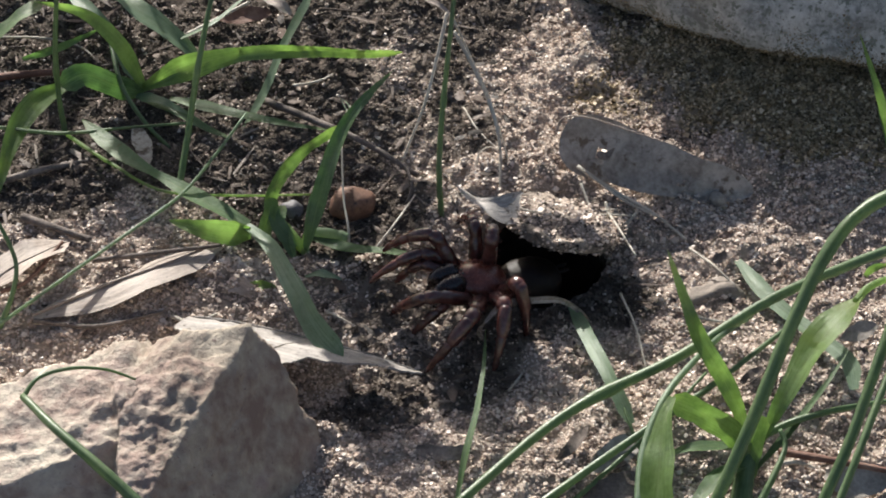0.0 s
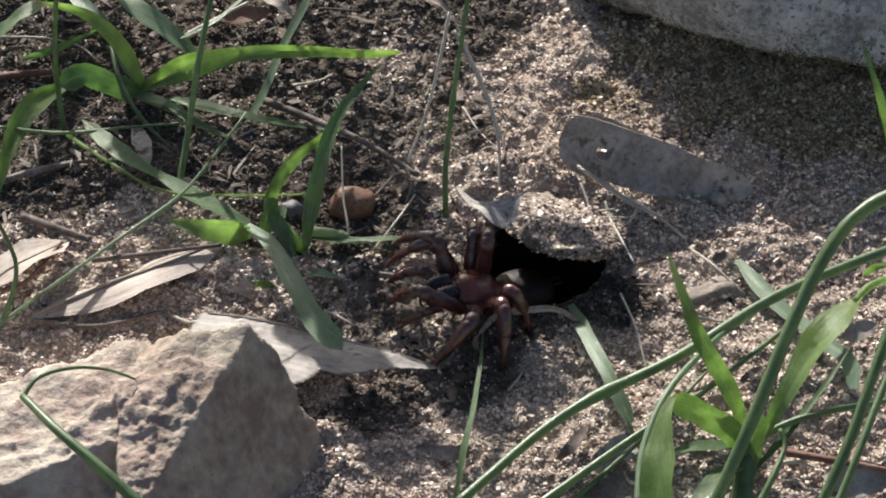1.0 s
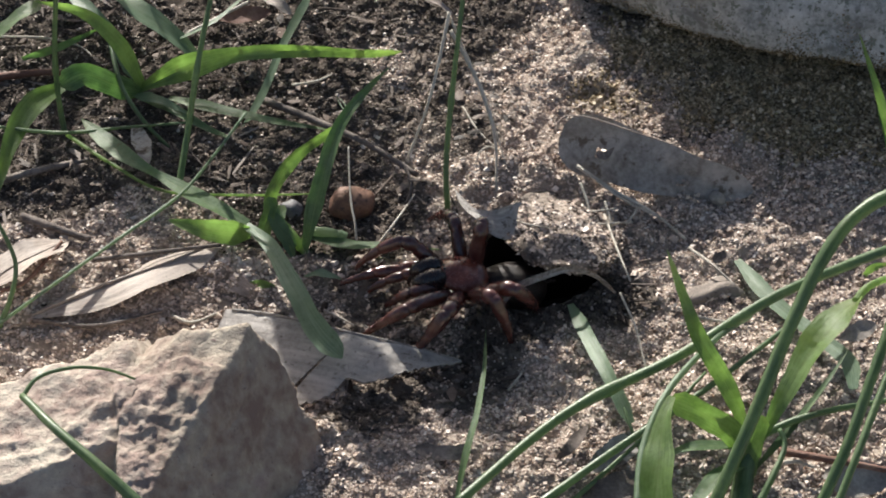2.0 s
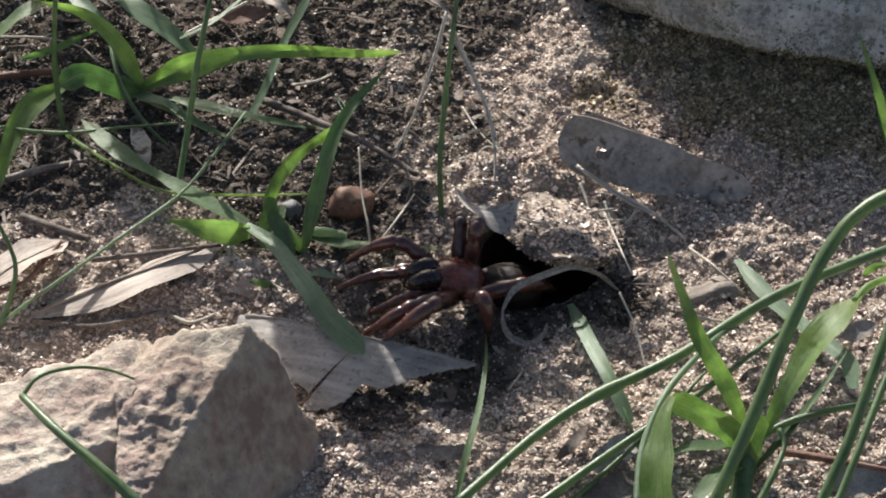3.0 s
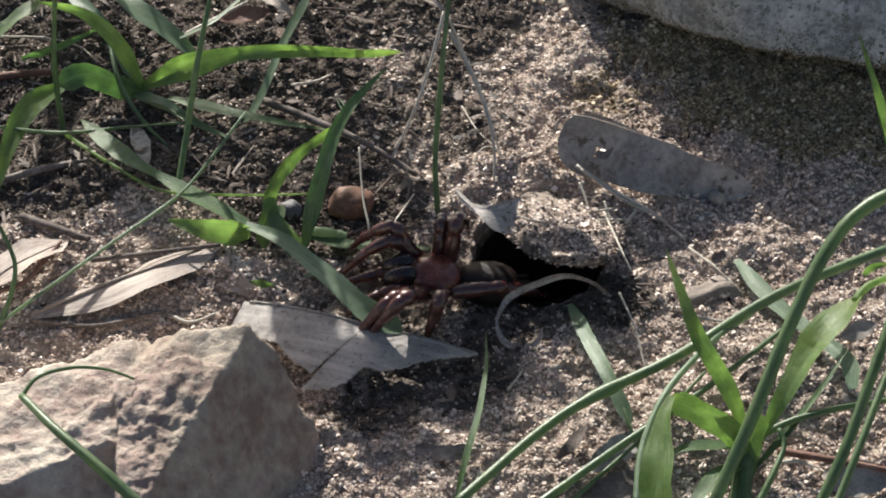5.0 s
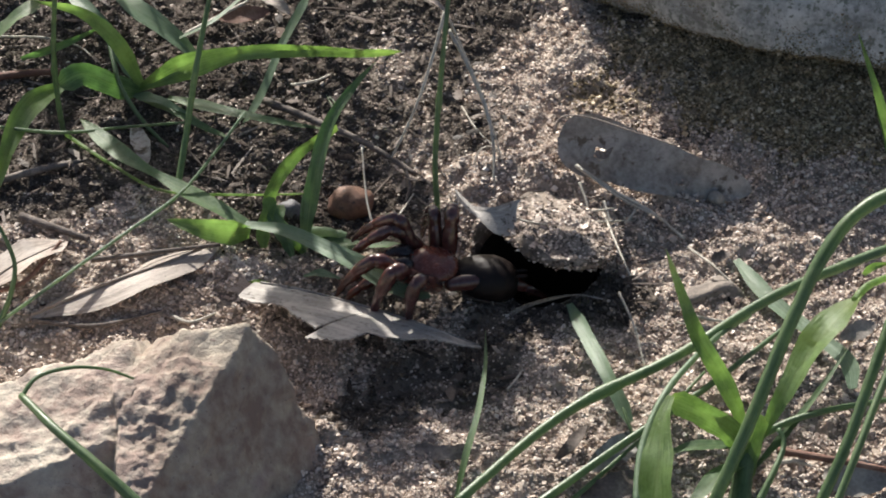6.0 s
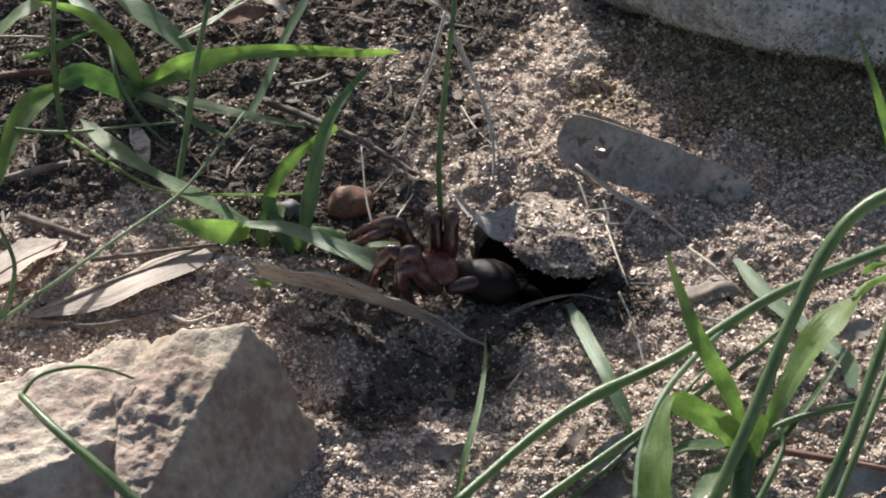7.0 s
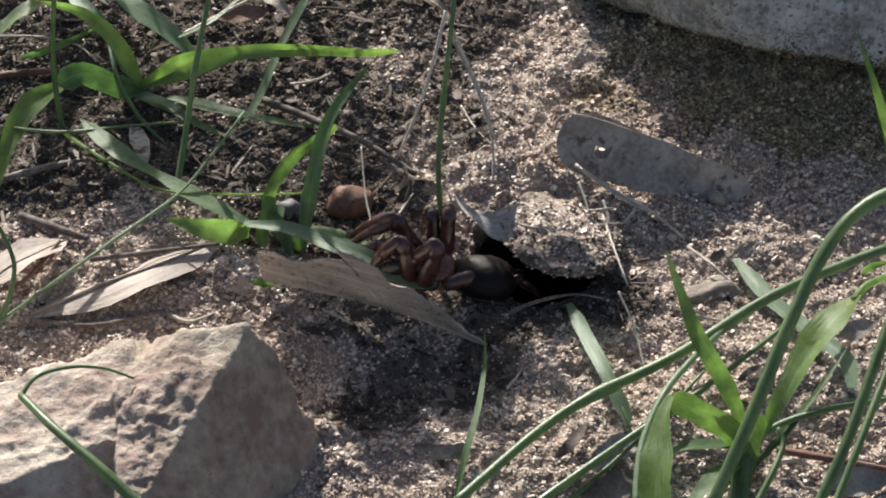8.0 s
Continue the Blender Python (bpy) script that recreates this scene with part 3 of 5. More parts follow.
def foot_moss(stone):
    """Moss and sand that cling to the foot of a boulder, on the side towards the burrow."""
    rng = random.Random(21)
    tree = BVHTree.FromPolygons([v.co for v in stone.data.vertices], [tuple(f.vertices) for f in stone.data.polygons])
    base, places, sizes = stone.location, [], []
    while len(places) < 16000:
        x, up = rng.uniform(14, 100), rng.expovariate(0.28)
        y = 36.0
        start = Vector((x, y, lie(x, 48) - 1.0 + up)) * MM - base
        if noise.noise(Vector((x / 7, up / 3, 2.2))) + rng.uniform(-0.5, 0.5) < up * 0.055 - 0.3:
            continue
        hit = tree.ray_cast(start, Vector((0, 1, 0)))[0]
        if hit is None:
            continue
        places.append((hit + base) / MM)
        sizes.append(0.2 + 0.16 * rng.expovariate(2.0))
    grains("moss", [tuple(p) for p in places], sizes, MOSS, "olive-brown moss and sand on the foot of a boulder", "moss", 23, fine=True)


ground()
burrow_lining()
scatter_sand()


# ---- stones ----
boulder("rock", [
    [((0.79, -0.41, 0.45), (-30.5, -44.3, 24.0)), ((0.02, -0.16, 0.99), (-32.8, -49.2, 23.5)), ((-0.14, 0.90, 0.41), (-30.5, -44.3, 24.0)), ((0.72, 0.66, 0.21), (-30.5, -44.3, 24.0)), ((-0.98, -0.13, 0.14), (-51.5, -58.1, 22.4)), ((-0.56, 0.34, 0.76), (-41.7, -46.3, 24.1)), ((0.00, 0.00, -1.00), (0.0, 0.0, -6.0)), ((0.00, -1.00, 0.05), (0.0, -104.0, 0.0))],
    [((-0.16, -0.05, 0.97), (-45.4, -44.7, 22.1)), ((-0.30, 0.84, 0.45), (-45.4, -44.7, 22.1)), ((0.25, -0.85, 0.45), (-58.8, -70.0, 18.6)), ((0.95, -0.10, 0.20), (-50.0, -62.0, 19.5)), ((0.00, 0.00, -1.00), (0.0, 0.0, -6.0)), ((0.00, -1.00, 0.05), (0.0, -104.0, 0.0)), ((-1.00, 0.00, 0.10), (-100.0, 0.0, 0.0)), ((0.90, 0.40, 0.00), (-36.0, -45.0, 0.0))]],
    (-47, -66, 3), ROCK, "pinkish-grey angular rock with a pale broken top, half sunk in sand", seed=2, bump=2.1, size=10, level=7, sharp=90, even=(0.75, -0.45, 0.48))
big_stone_corners = [(20.6, 71.5, 9), (18, 84, -3), (31, 60, 25), (48.5, 45, 26.5), (68, 46, 29.5), (98, 48, 33), (135, 60, 30), (62, 82, 37), (25, 98, 12), (55, 125, 30), (120, 125, 28),
                    (37.1, 60.7, 11.8), (42.6, 52.7, 12.5), (49.6, 45.4, 12.9), (65.7, 39.2, 12.6), (86.7, 35.5, 11.4), (103.8, 35.1, 10.1), (45, 73, 4.7), (57.5, 61.8, 6), (90.3, 55.9, 4.9), (108.7, 57.7, 2.2)]
big_stone = boulder("boulder", [hull_planes(big_stone_corners)], (66, 72, 19), GREY_ROCK, "large grey boulder with lichen stains above a sand bank", seed=5, bump=1.2, size=12, level=6, sharp=26)

foot_moss(big_stone)


def pebble(at, size, mat, label, squash=(1, 0.8, 0.75), seed=1, turn=0, worn=0.26):
    bm = bmesh.new()
    bmesh.ops.create_icosphere(bm, subdivisions=3, radius=size / 2)
    for v in bm.verts:
        d = 1 + worn * noise.noise(v.co / size * 2.6 + Vector((seed * 4.1, 0, 0))) + 0.15 * worn * noise.noise(v.co / size * 8 + Vector((seed, 0, 0)))
        v.co = Vector((v.co.x * squash[0], v.co.y * squash[1], v.co.z * squash[2])) * d
    ob = part("pebble", bm, mat)
    ob.matrix_basis = pose(at[0] * MM, at[1] * MM, at[2] * MM, 0, 0, turn)
    return tagged(ob, label, "pebble", "pebbles on the ground")


pebble((-16.7, 9.3, 2.6), 8.4, PEBBLE_RED, "smooth reddish-brown pebble lying on soil", (1, 0.8, 0.75), 1, 10)
pebble((47.9, -11.6, -0.9), 9.2, PEBBLE_TAN, "brownish grey angular pebble half sunk in sand", (1.1, 0.72, 0.62), 8, 24, worn=0.62)
pebble((-27.7, 8.2, 2.2), 4.6, SLATE, "small dark grey pebble at the foot of a grass tuft", (1, 0.9, 0.7), 3)
pebble((50.3, 11.2, 2.3), 3.2, PEBBLE_GREY, "small pale quartz pebble at the tip of a gum leaf", (1, 0.9, 0.9), 4)


# ---- burrow lid ----
def lid_top(x, y, u):
    """The height of the lid's lumpy upper side; u: 0 at its middle, 1 at its rim."""
    return 1.3 * (1 - u * u) + 1.7 * noise.noise(Vector((x / 4, y / 4, 1))) + 0.7 * noise.noise(Vector((x / 1.8, y / 1.8, 8)))


def trapdoor():
    hub = thing("trapdoor", (20.0, 10.5, lie(20, 10.5) + 0.6), "sand-crusted silk trapdoor of a burrow, ajar", "trapdoor")
    rings, sides = 12, 56
    verts = []
    for layer in (0, 1):
        for r in range(rings + 1):
            for j in range(sides):
                an = 2 * math.pi * j / sides
                u = r / rings
                rad = 1 + 0.09 * noise.noise(Vector((math.cos(an) * 1.6, math.sin(an) * 1.6, 2))) + 0.05 * noise.noise(Vector((math.cos(an) * 6, math.sin(an) * 6, 5)))
                x, y = 1.2 + 10.6 * u * rad * math.cos(an), -12.0 + 12.5 * u * rad * math.sin(an)
                rim = (1 - u ** 5)
                top = lid_top(x, y, u)
                z = top if layer == 0 else -1.6 * rim + 0.25 * noise.noise(Vector((x / 2, y / 2, 3)))
                verts.append((x, y, z + (0.7 if layer == 0 else -0.9)))
    half = (rings + 1) * sides
    faces = []
    for r in range(rings):
        for j in range(sides):
            a, b = r * sides + j, r * sides + (j + 1) % sides
            faces.append((a, a + sides, b + sides, b))
            faces.append((half + a, half + b, half + b + sides, half + a + sides))
    for j in range(sides):
        a, b = rings * sides + j, rings * sides + (j + 1) % sides
        faces.append((a, half + a, half + b, b))
    solid("lid", verts, faces, SOIL, hub)
    rng = random.Random(6)
    for name, count, mat, text in (("sand_crust", 3200, GRAIN, "crust of sand grains"), ("soil_crust", 1100, CLOD, "crust of dark soil crumbs")):
        places, sizes = [], []
        for _ in range(count):
            an, u = rng.uniform(0, 2 * math.pi), math.sqrt(rng.random()) * 1.04
            x, y = 1.2 + 10.6 * u * math.cos(an), -12.0 + 12.5 * u * math.sin(an)
            s = min(1.5, 0.4 + 0.30 * rng.expovariate(1.6))
            z = 0.5 + lid_top(x, y, u) if u < 0.94 else rng.uniform(-1.5, 1.0)
            places.append((x, y, z + 0.1))
            sizes.append(s)
        grains(name, places, sizes, mat, text, "", 11 + count % 7, fine=True, parent=hub)
    base = hub.location / MM
    ribbon("dry_leaf", [base + Vector(p) for p in ((-18.4, -5.8, 2.5), (-17.3, -9.0, 2.2), (-15.4, -12.0, 2.1), (-12.2, -13.8, 3.0), (-9.4, -12.7, 3.9), (-7.0, -10.4, 4.2))],
           1.5, BARK, hub, "spindle", face=(0.1, -0.6, 0.8), fold=0.3, twist=(0, 8), steps=48, ragged=0.10, lines=11, bulge=(0.72, 0.15, 7.0), label="curled dry grey-brown leaf")
    stalk("straw", [base + Vector(p) for p in ((-7.8, -13.2, 2.0), (-5.4, -14.5, 2.2), (-1.8, -13.9, 1.8))], 0.45, STRAW, hub, 8, 5, label="short pale straw")
    for a, b, c in (((8.9, -2.9, 1.0), (9.9, -17.6, 2.0), (11.7, -28.1, 1.2)), ((4.9, -10.6, 1.2), (8.9, -9.8, 1.6), (14.2, -7.1, 1.2))):
        stalk("straw", [base + Vector(a), base + Vector(b), base + Vector(c)], 0.6, STRAW, hub, 10, 5, label="short pale straw")
    return hub


door = trapdoor()


# ---- grass ----
def tuft(at, label):
    return thing("grass_tuft", at, label, "grass", "grass tufts")


a_tuft = tuft((-58, 45.1, 0.1), "green grass tuft with broad arching leaves on dark soil")
ribbon("blade", [(-57.7, 43.7, 2.1), (-61.6, 44.6, 12.1), (-67.9, 46.5, 18.1), (-77.5, 47.9, 20.1)], 3.2, LEAF_YOUNG, a_tuft, twist=(35, -15), wave=0.12, face=(0.1, -0.9, 0.4))
ribbon("blade", [(-58.2, 43.4, 2.2), (-49, 42.3, 8.2), (-37.8, 40.5, 13.2), (-23.9, 40, 14.3), (-15.4, 41.5, 12.5), (-7.7, 44.1, 10.8)], 4.6, LEAF_YOUNG, a_tuft, "long", twist=(-40, 35), wave=0.3, fold=0.35, face=(0.1, -0.9, 0.4))
ribbon("blade", [(-58.1, 42.5, 2.2), (-63.2, 41.3, 5.2), (-68.2, 40.6, 8.2), (-72.3, 37.3, 8.3)], 4.4, LEAF, a_tuft, "strap", twist=(-10, 15), face=(0.1, -0.9, 0.4))
ribbon("blade", [(-72, 36.4, 8.4), (-76.4, 29.6, 9.7), (-79.6, 20.3, 8.5), (-81, 8.1, 5.2)], 4.4, LEAF_YOUNG, a_tuft, "leaf", twist=(40, -35), wave=0.12, face=(0.1, -0.9, 0.4))
ribbon("blade", [(-48.5, 52.9, 3.1), (-54.4, 55.4, 8), (-60.1, 59.2, 10), (-66.2, 66.2, 11)], 4.6, LEAF_PALE, a_tuft, "strap", twist=(0, 20), face=(-0.25, 0.05, 0.97))
stalk("stem", [(-64.5, 51.8, 8), (-61.3, 39.9, 6.2), (-56.5, 32, 3.7), (-51.5, 27.3, 1)], 1.1, STEM, a_tuft)
ribbon("blade", [(-52.7, 42, 1.2), (-42.4, 35.8, 3.4), (-32.5, 32.2, 3.5), (-20.8, 31.7, 1.6)], 2.5, LEAF, a_tuft, twist=(0, 10), face=(-0.25, 0.05, 0.97))
ribbon("blade", [(-38, 32.7, 1), (-34.4, 39, 4.3), (-30.8, 47.6, 9.2), (-25.6, 58, 14.3)], 1.7, LEAF_PALE, a_tuft, "strap", twist=(0, 20), face=(-0.25, 0.05, 0.97))

ribbon("blade", [(-59.1, 41.6, 2.2), (-53.7, 37.1, 4.4), (-48.2, 34.3, 3.5)], 2.6, LEAF_PALE, a_tuft, "leaf", face=(-0.25, 0.05, 0.97))
ribbon("blade", [(-89.1, 56.2, 4), (-84.6, 58.2, 7), (-78.8, 62.4, 9)], 4.2, LEAF, a_tuft, "strap", face=(-0.25, 0.05, 0.97))
ribbon("blade", [(-82.3, 53.3, 2), (-74.5, 54.9, 4), (-66.2, 60.3, 5)], 1.6, LEAF, a_tuft, "leaf", face=(0.1, -0.9, 0.4))
stalk("stem", [(-87.7, 60.5, 2), (-78.4, 58.8, 3), (-71.7, 57.5, 2), (-68.2, 54.6, 1)], 0.5, STRAW, a_tuft)
ribbon("blade", [(-74.3, 66.6, 8), (-68.6, 60, 8), (-63.9, 54.8, 5), (-59.6, 47, 2.1)], 2.8, LEAF_PALE, a_tuft, "strap", face=(-0.25, 0.05, 0.97))

ribbon("blade", [(-58.1, 42, 1.2), (-52.1, 36.6, 3.4), (-45.3, 31.6, 2.6), (-38.8, 28.4, 1.8)], 2.6, LEAF, a_tuft, face=(-0.25, 0.05, 0.97))
ribbon("blade", [(-39.2, 63.9, 9.0), (-45.2, 56.8, 8.0), (-51.2, 54.7, 6.0)], 1.1, LEAF_PALE, a_tuft, "strap", face=(-0.25, 0.05, 0.97))
stalk("straw", [(-29.2, 46.4, 1.0), (-25.6, 45.6, 2.2), (-23.0, 46.6, 2.4), (-20.9, 49.8, 1.4)], 0.5, STRAW, a_tuft, label="short curved pale straw")
stem_1 = tuft((-71.8, 32.4, 0.6), "upright bare grass stalk with a thin side stem")
stalk("stem", [(-71.7, 31.9, 0.6), (-72.3, 33.6, 8.5), (-72.1, 34.6, 18.4), (-70.8, 36, 30.4)], 1.15, STEM, stem_1, end=0.8, nodes=(0.45,))
stalk("stem", [(-83.1, 23.6, 9.1), (-70.5, 22.6, 8.5), (-58.1, 24.4, 8.4), (-47.9, 27.4, 7)], 0.8, STEM, stem_1, end=0.6)
stem_2 = tuft((-48.3, 12.1, 2.5), "grass stalk rising beside a broad bent leaf")
stalk("stem", [(-48.4, 10.9, 3.6), (-46.6, 19.6, 11.7), (-44.4, 25.1, 23.1), (-41.9, 33.1, 32.5)], 1.3, STEM, stem_2, end=0.75, nodes=(0.6,))
stalk("stem", [(-77.4, -24.1, 3.4), (-66.5, -14.9, 6.3), (-55.6, -3.7, 7.5), (-47.1, 4.9, 8.7), (-41.4, 13.1, 11.1), (-36, 21.4, 14.2)], 0.68, LEAF_PALE, stem_2, end=0.8, nodes=(0.6,))
stalk("stem", [(-70.7, 28.8, 2.9), (-60.8, 17.4, 5.2), (-50.8, 9.4, 5.7), (-37.4, 8.9, 5.1), (-24.4, 11.1, 3.4)], 0.75, LEAF_YOUNG, stem_2, end=0.5)
ribbon("blade", [(-35.2, -0.4, 5.9), (-41, 2.9, 7.4), (-49.4, 8.5, 8.7), (-58.2, 15.1, 9.4), (-67.3, 27.1, 8.1)], 4.4, LEAF, stem_2, "waisted", twist=(20, -10), face=(-0.25, 0.05, 0.97))

b_tuft = tuft((-31.2, 5.1, 1.8), "green grass tuft at the edge of bare sand")
ribbon("blade", [(-34.3, -1, 4.8), (-38.6, -3.3, 6.9), (-43.5, -3.5, 8.2), (-48.8, -1.8, 8.5)], 4.4, LEAF_YOUNG, b_tuft, "leaf", twist=(0, 30), face=(0.1, -0.9, 0.4))
ribbon("blade", [(-31.9, 4.3, 2.8), (-30.5, 6.4, 8.8), (-25.9, 10.8, 13.4), (-18.9, 16.1, 15.1)], 2.6, LEAF_YOUNG, b_tuft, "strap", twist=(20, 30), face=(0.1, -0.9, 0.4))
ribbon("blade", [(-18, -9.4, 1.2), (-21.4, -9.3, 2.4), (-24.5, -9.1, 1.6)], 1.9, LEAF_PALE, b_tuft, "spindle", face=(-0.25, 0.05, 0.97))
ribbon("blade", [(-26.7, -2.4, 2.3), (-28.8, -0.3, 4.5), (-30.7, 3.2, 5.7), (-31.2, 5.5, 6.8)], 3.0, LEAF, b_tuft, "leaf", face=(-0.25, 0.05, 0.97))
stalk("stem", [(-25, -1.9, 1.2), (-26.8, -0, 2.9), (-29, 3, 3.6), (-31.3, 4.3, 3.8)], 2.0, LEAF_YOUNG, b_tuft)
stalk("shoot", [(-24.6, 0.9, 3.0), (-21.0, 0.2, 3.7), (-17.2, -0.4, 3.0)], 2.1, LEAF_PALE, b_tuft, end=0.85, nodes=(0.12, 0.85), label="short pale green lying shoot")
ribbon("sheath", [(-31.8, -2.2, 2.1), (-32.1, 0.5, 3.8), (-31.3, 2.9, 5.8), (-30.7, 5.2, 7.8)], 2.4, LEAF_YOUNG, b_tuft, "strap", face=(0.1, -0.9, 0.4), fold=0.5)
ribbon("sheath", [(-26.7, -4, 1.7), (-28, -1.4, 3.4), (-29.3, 1.9, 4.6), (-29, 5.3, 5.7)], 2.0, LEAF, b_tuft, "strap", fold=0.5)
ribbon("sheath", [(-25.1, -3.2, 1.6), (-24.3, -0.4, 3.2), (-23.8, 2.1, 4.3)], 1.6, LEAF_YOUNG, b_tuft, "strap", fold=0.5)
ribbon("blade", [(-34.8, -12.7, 1.5), (-32.3, -12.1, 2.3), (-29.3, -11.8, 1.6)], 2.0, LEAF_YOUNG, b_tuft, "leaf")
swaying = tuft((-24.7, -3.3, 1.1), "long dark green grass blade arching over the soil")
ribbon("blade", [(-24.7, -3.3, 1.1), (-22.8, 0.1, 8.2), (-20, 5.5, 16.2), (-17, 10.5, 21.1), (-13, 14.8, 24.1), (-8.7, 18.7, 26.4)], 3.6, LEAF, swaying, "leaf", twist=(0, 30), face=(-0.25, 0.05, 0.97))
for hair in ([(-16.6, 13.1, 20.5), (-17.6, 15.8, 20.0), (-18.6, 18.6, 20.0)], [(-16.2, 12.9, 21.0), (-17.1, 15.5, 21.0), (-17.9, 16.8, 21.0)]):
    stalk("hair", hair, 0.35, LEAF_PALE, swaying, end=0.4, label="fine pale sheath hair")
bowed = tuft((-35.3, -0.4, 5.9), "broad pale green grass blade bent down to a dry leaf")
ribbon("blade", [(-35.3, -0.4, 5.9), (-30.3, -7.7, 7.1), (-25.9, -18.1, 7.2), (-21.6, -27.6, 6.1), (-17.1, -33.4, 4.8)], 4.1, LEAF_PALE, bowed, "paddle", fold=0.3, twist=(-10, 10), face=(-0.25, 0.05, 0.97))
low_blade = tuft((-23.7, -0.7, 3.2), "narrow green grass blade lying across the soil")
ribbon("blade", [(-23.7, -0.7, 3.2), (-16.6, -2.8, 3.2), (-9.5, -3, 2.9), (-0.4, -3.4, 2.1)], 2.4, LEAF, low_blade, "leaf", face=(-0.25, 0.05, 0.97))

c_tuft = tuft((50.2, -54.7, 0.6), "bright green grass tuft with many leaves on sand")
ribbon("blade", [(50.1, -50.1, 3.9), (47, -46, 10.3), (42.1, -41.6, 17.7), (39.4, -35.1, 21.8), (37.3, -27.2, 24.3)], 3.1, LEAF_YOUNG, c_tuft, "leaf", twist=(10, 0), face=(0.1, -0.9, 0.4))
ribbon("blade", [(50.5, -53.7, 3.7), (46.4, -53.7, 8.8), (41.1, -53.4, 12.8), (36.8, -53.7, 15.8)], 4.0, LEAF_YOUNG, c_tuft, "strap", twist=(-10, 20), face=(0.1, -0.9, 0.4))
ribbon("blade", [(36.9, -53.2, 16), (35.2, -58, 14.8), (34.2, -65.4, 12.2), (33.4, -73.6, 8)], 6.4, LEAF_YOUNG, c_tuft, "widening", twist=(0, 10), face=(-0.35, 0.1, 0.93))
ribbon("blade", [(50.7, -55.8, 4.6), (55.6, -49.7, 12.8), (60.3, -44.4, 17.8), (65.2, -39.4, 20.7), (68.6, -36.7, 22.5)], 6.0, LEAF_YOUNG, c_tuft, "lance", fold=0.25, face=(-0.3, -0.35, 0.88), twist=(20, -40), wave=0.25)
stalk("stem", [(67.7, -37, 21.6), (69.8, -34.6, 22.5), (73.3, -32.2, 22.3), (78.3, -30.1, 22.2)], 1.5, LEAF_YOUNG, c_tuft)
ribbon("blade", [(50.5, -53.7, 3.7), (44.6, -55.3, 6.7), (38, -57.4, 7.6), (33.4, -60.3, 5.4)], 2.6, LEAF, c_tuft, "leaf", face=(-0.25, 0.05, 0.97))
ribbon("blade", [(50.5, -55.2, 2.6), (45.2, -60.3, 5.4), (41.2, -65.1, 5.2), (37.2, -71.3, 4.1)], 3.6, LEAF, c_tuft, "leaf", face=(-0.25, 0.05, 0.97))
stalk("stem", [(48.1, -63, 0.3), (49, -58.8, 2.4), (49.9, -54.6, 4.6), (50.9, -51.6, 6.8)], 4.0, STEM, c_tuft, end=0.6)
stalk("stem", [(51.7, -53.4, 6.7), (56.7, -51.8, 8.6), (63.3, -50.1, 9.5), (73.8, -47.3, 9.2)], 1.4, STEM, c_tuft)
ribbon("blade", [(51.1, -57.3, 3.5), (56.8, -52.4, 7.6), (62, -47.3, 11.6), (66.8, -41.1, 14.6)], 1.6, STEM, c_tuft, "leaf", face=(-0.25, 0.05, 0.97))

ribbon("blade", [(70.2, -29.3, 20.4), (71.6, -29.5, 22.4), (74.8, -28.5, 22.3)], 1.4, LEAF_YOUNG, c_tuft, "leaf", face=(0.1, -0.9, 0.4))
ribbon("sheath", [(49.1, -59.1, 1.4), (49.5, -56.4, 4.5), (50.5, -54.6, 8.6), (51.4, -53.2, 11.7)], 3.4, LEAF_YOUNG, c_tuft, "strap", face=(0.1, -0.9, 0.4), fold=0.5)

d_tuft = tuft((46.3, -63, 0.3), "tall narrow grass stalks crossing over the sand")
stalk("stem", [(42, -73.7, 12), (47.9, -65.2, 22.2), (54, -55.4, 33.5), (59.5, -47.1, 40.8), (65, -41.5, 44.7), (72.5, -37.4, 46.4)], 2.1, STEM, d_tuft, end=1.1, steps=36)
stalk("stem", [(1.4, -66.4, 4), (20, -48.9, 7.4), (39.1, -38.7, 10.7), (57.3, -24.9, 12), (79, -12.8, 12.2)], 1.7, STEM, d_tuft, end=1.1, steps=36, nodes=(0.35,))
stalk("stem", [(14.6, -65.6, 3.1), (29.1, -54.3, 5.6), (43.6, -43.3, 7.6), (59.4, -27, 6.9)], 1.6, STEM, d_tuft, end=0.5, steps=30)
stalk("stem", [(30.7, -70.1, 8.1), (32.3, -58.8, 10.4), (37, -47.9, 12.2), (45.8, -35.5, 11.8), (52.4, -27.4, 9.3)], 1.5, LEAF_PALE, d_tuft, end=0.6, steps=30)
stalk("stem", [(58.2, -75.5, 14), (62.8, -68, 20.1), (66.5, -60.5, 26.1), (71.7, -49, 32.2)], 1.8, STEM, d_tuft, steps=30, end=1.0)
stalk("stem", [(61.6, -71.9, 10), (65.7, -63.6, 14.1), (69.5, -55.3, 17.2), (74.7, -44.2, 20.2)], 1.3, STEM, d_tuft, steps=30, end=1.0)
stalk("stem", [(49.9, -68.3, 6.1), (52.9, -63, 8.2), (55.1, -57.9, 9.4), (54.4, -55.2, 10.5)], 1.3, STEM, d_tuft)
ribbon("blade", [(52.5, -5.8, 2.4), (56.9, -16.4, 3.6), (62.9, -25, 3.7), (68.6, -33.5, 4.5), (69.1, -39.2, 3.5)], 2.8, LEAF_PALE, d_tuft, "strap", face=(-0.25, 0.05, 0.97))
stalk("stem", [(19.6, -64.7, 2.1), (28.2, -56.1, 3.5), (35.1, -48.4, 4.1), (44.2, -37.5, 5.8)], 0.9, STEM, d_tuft)

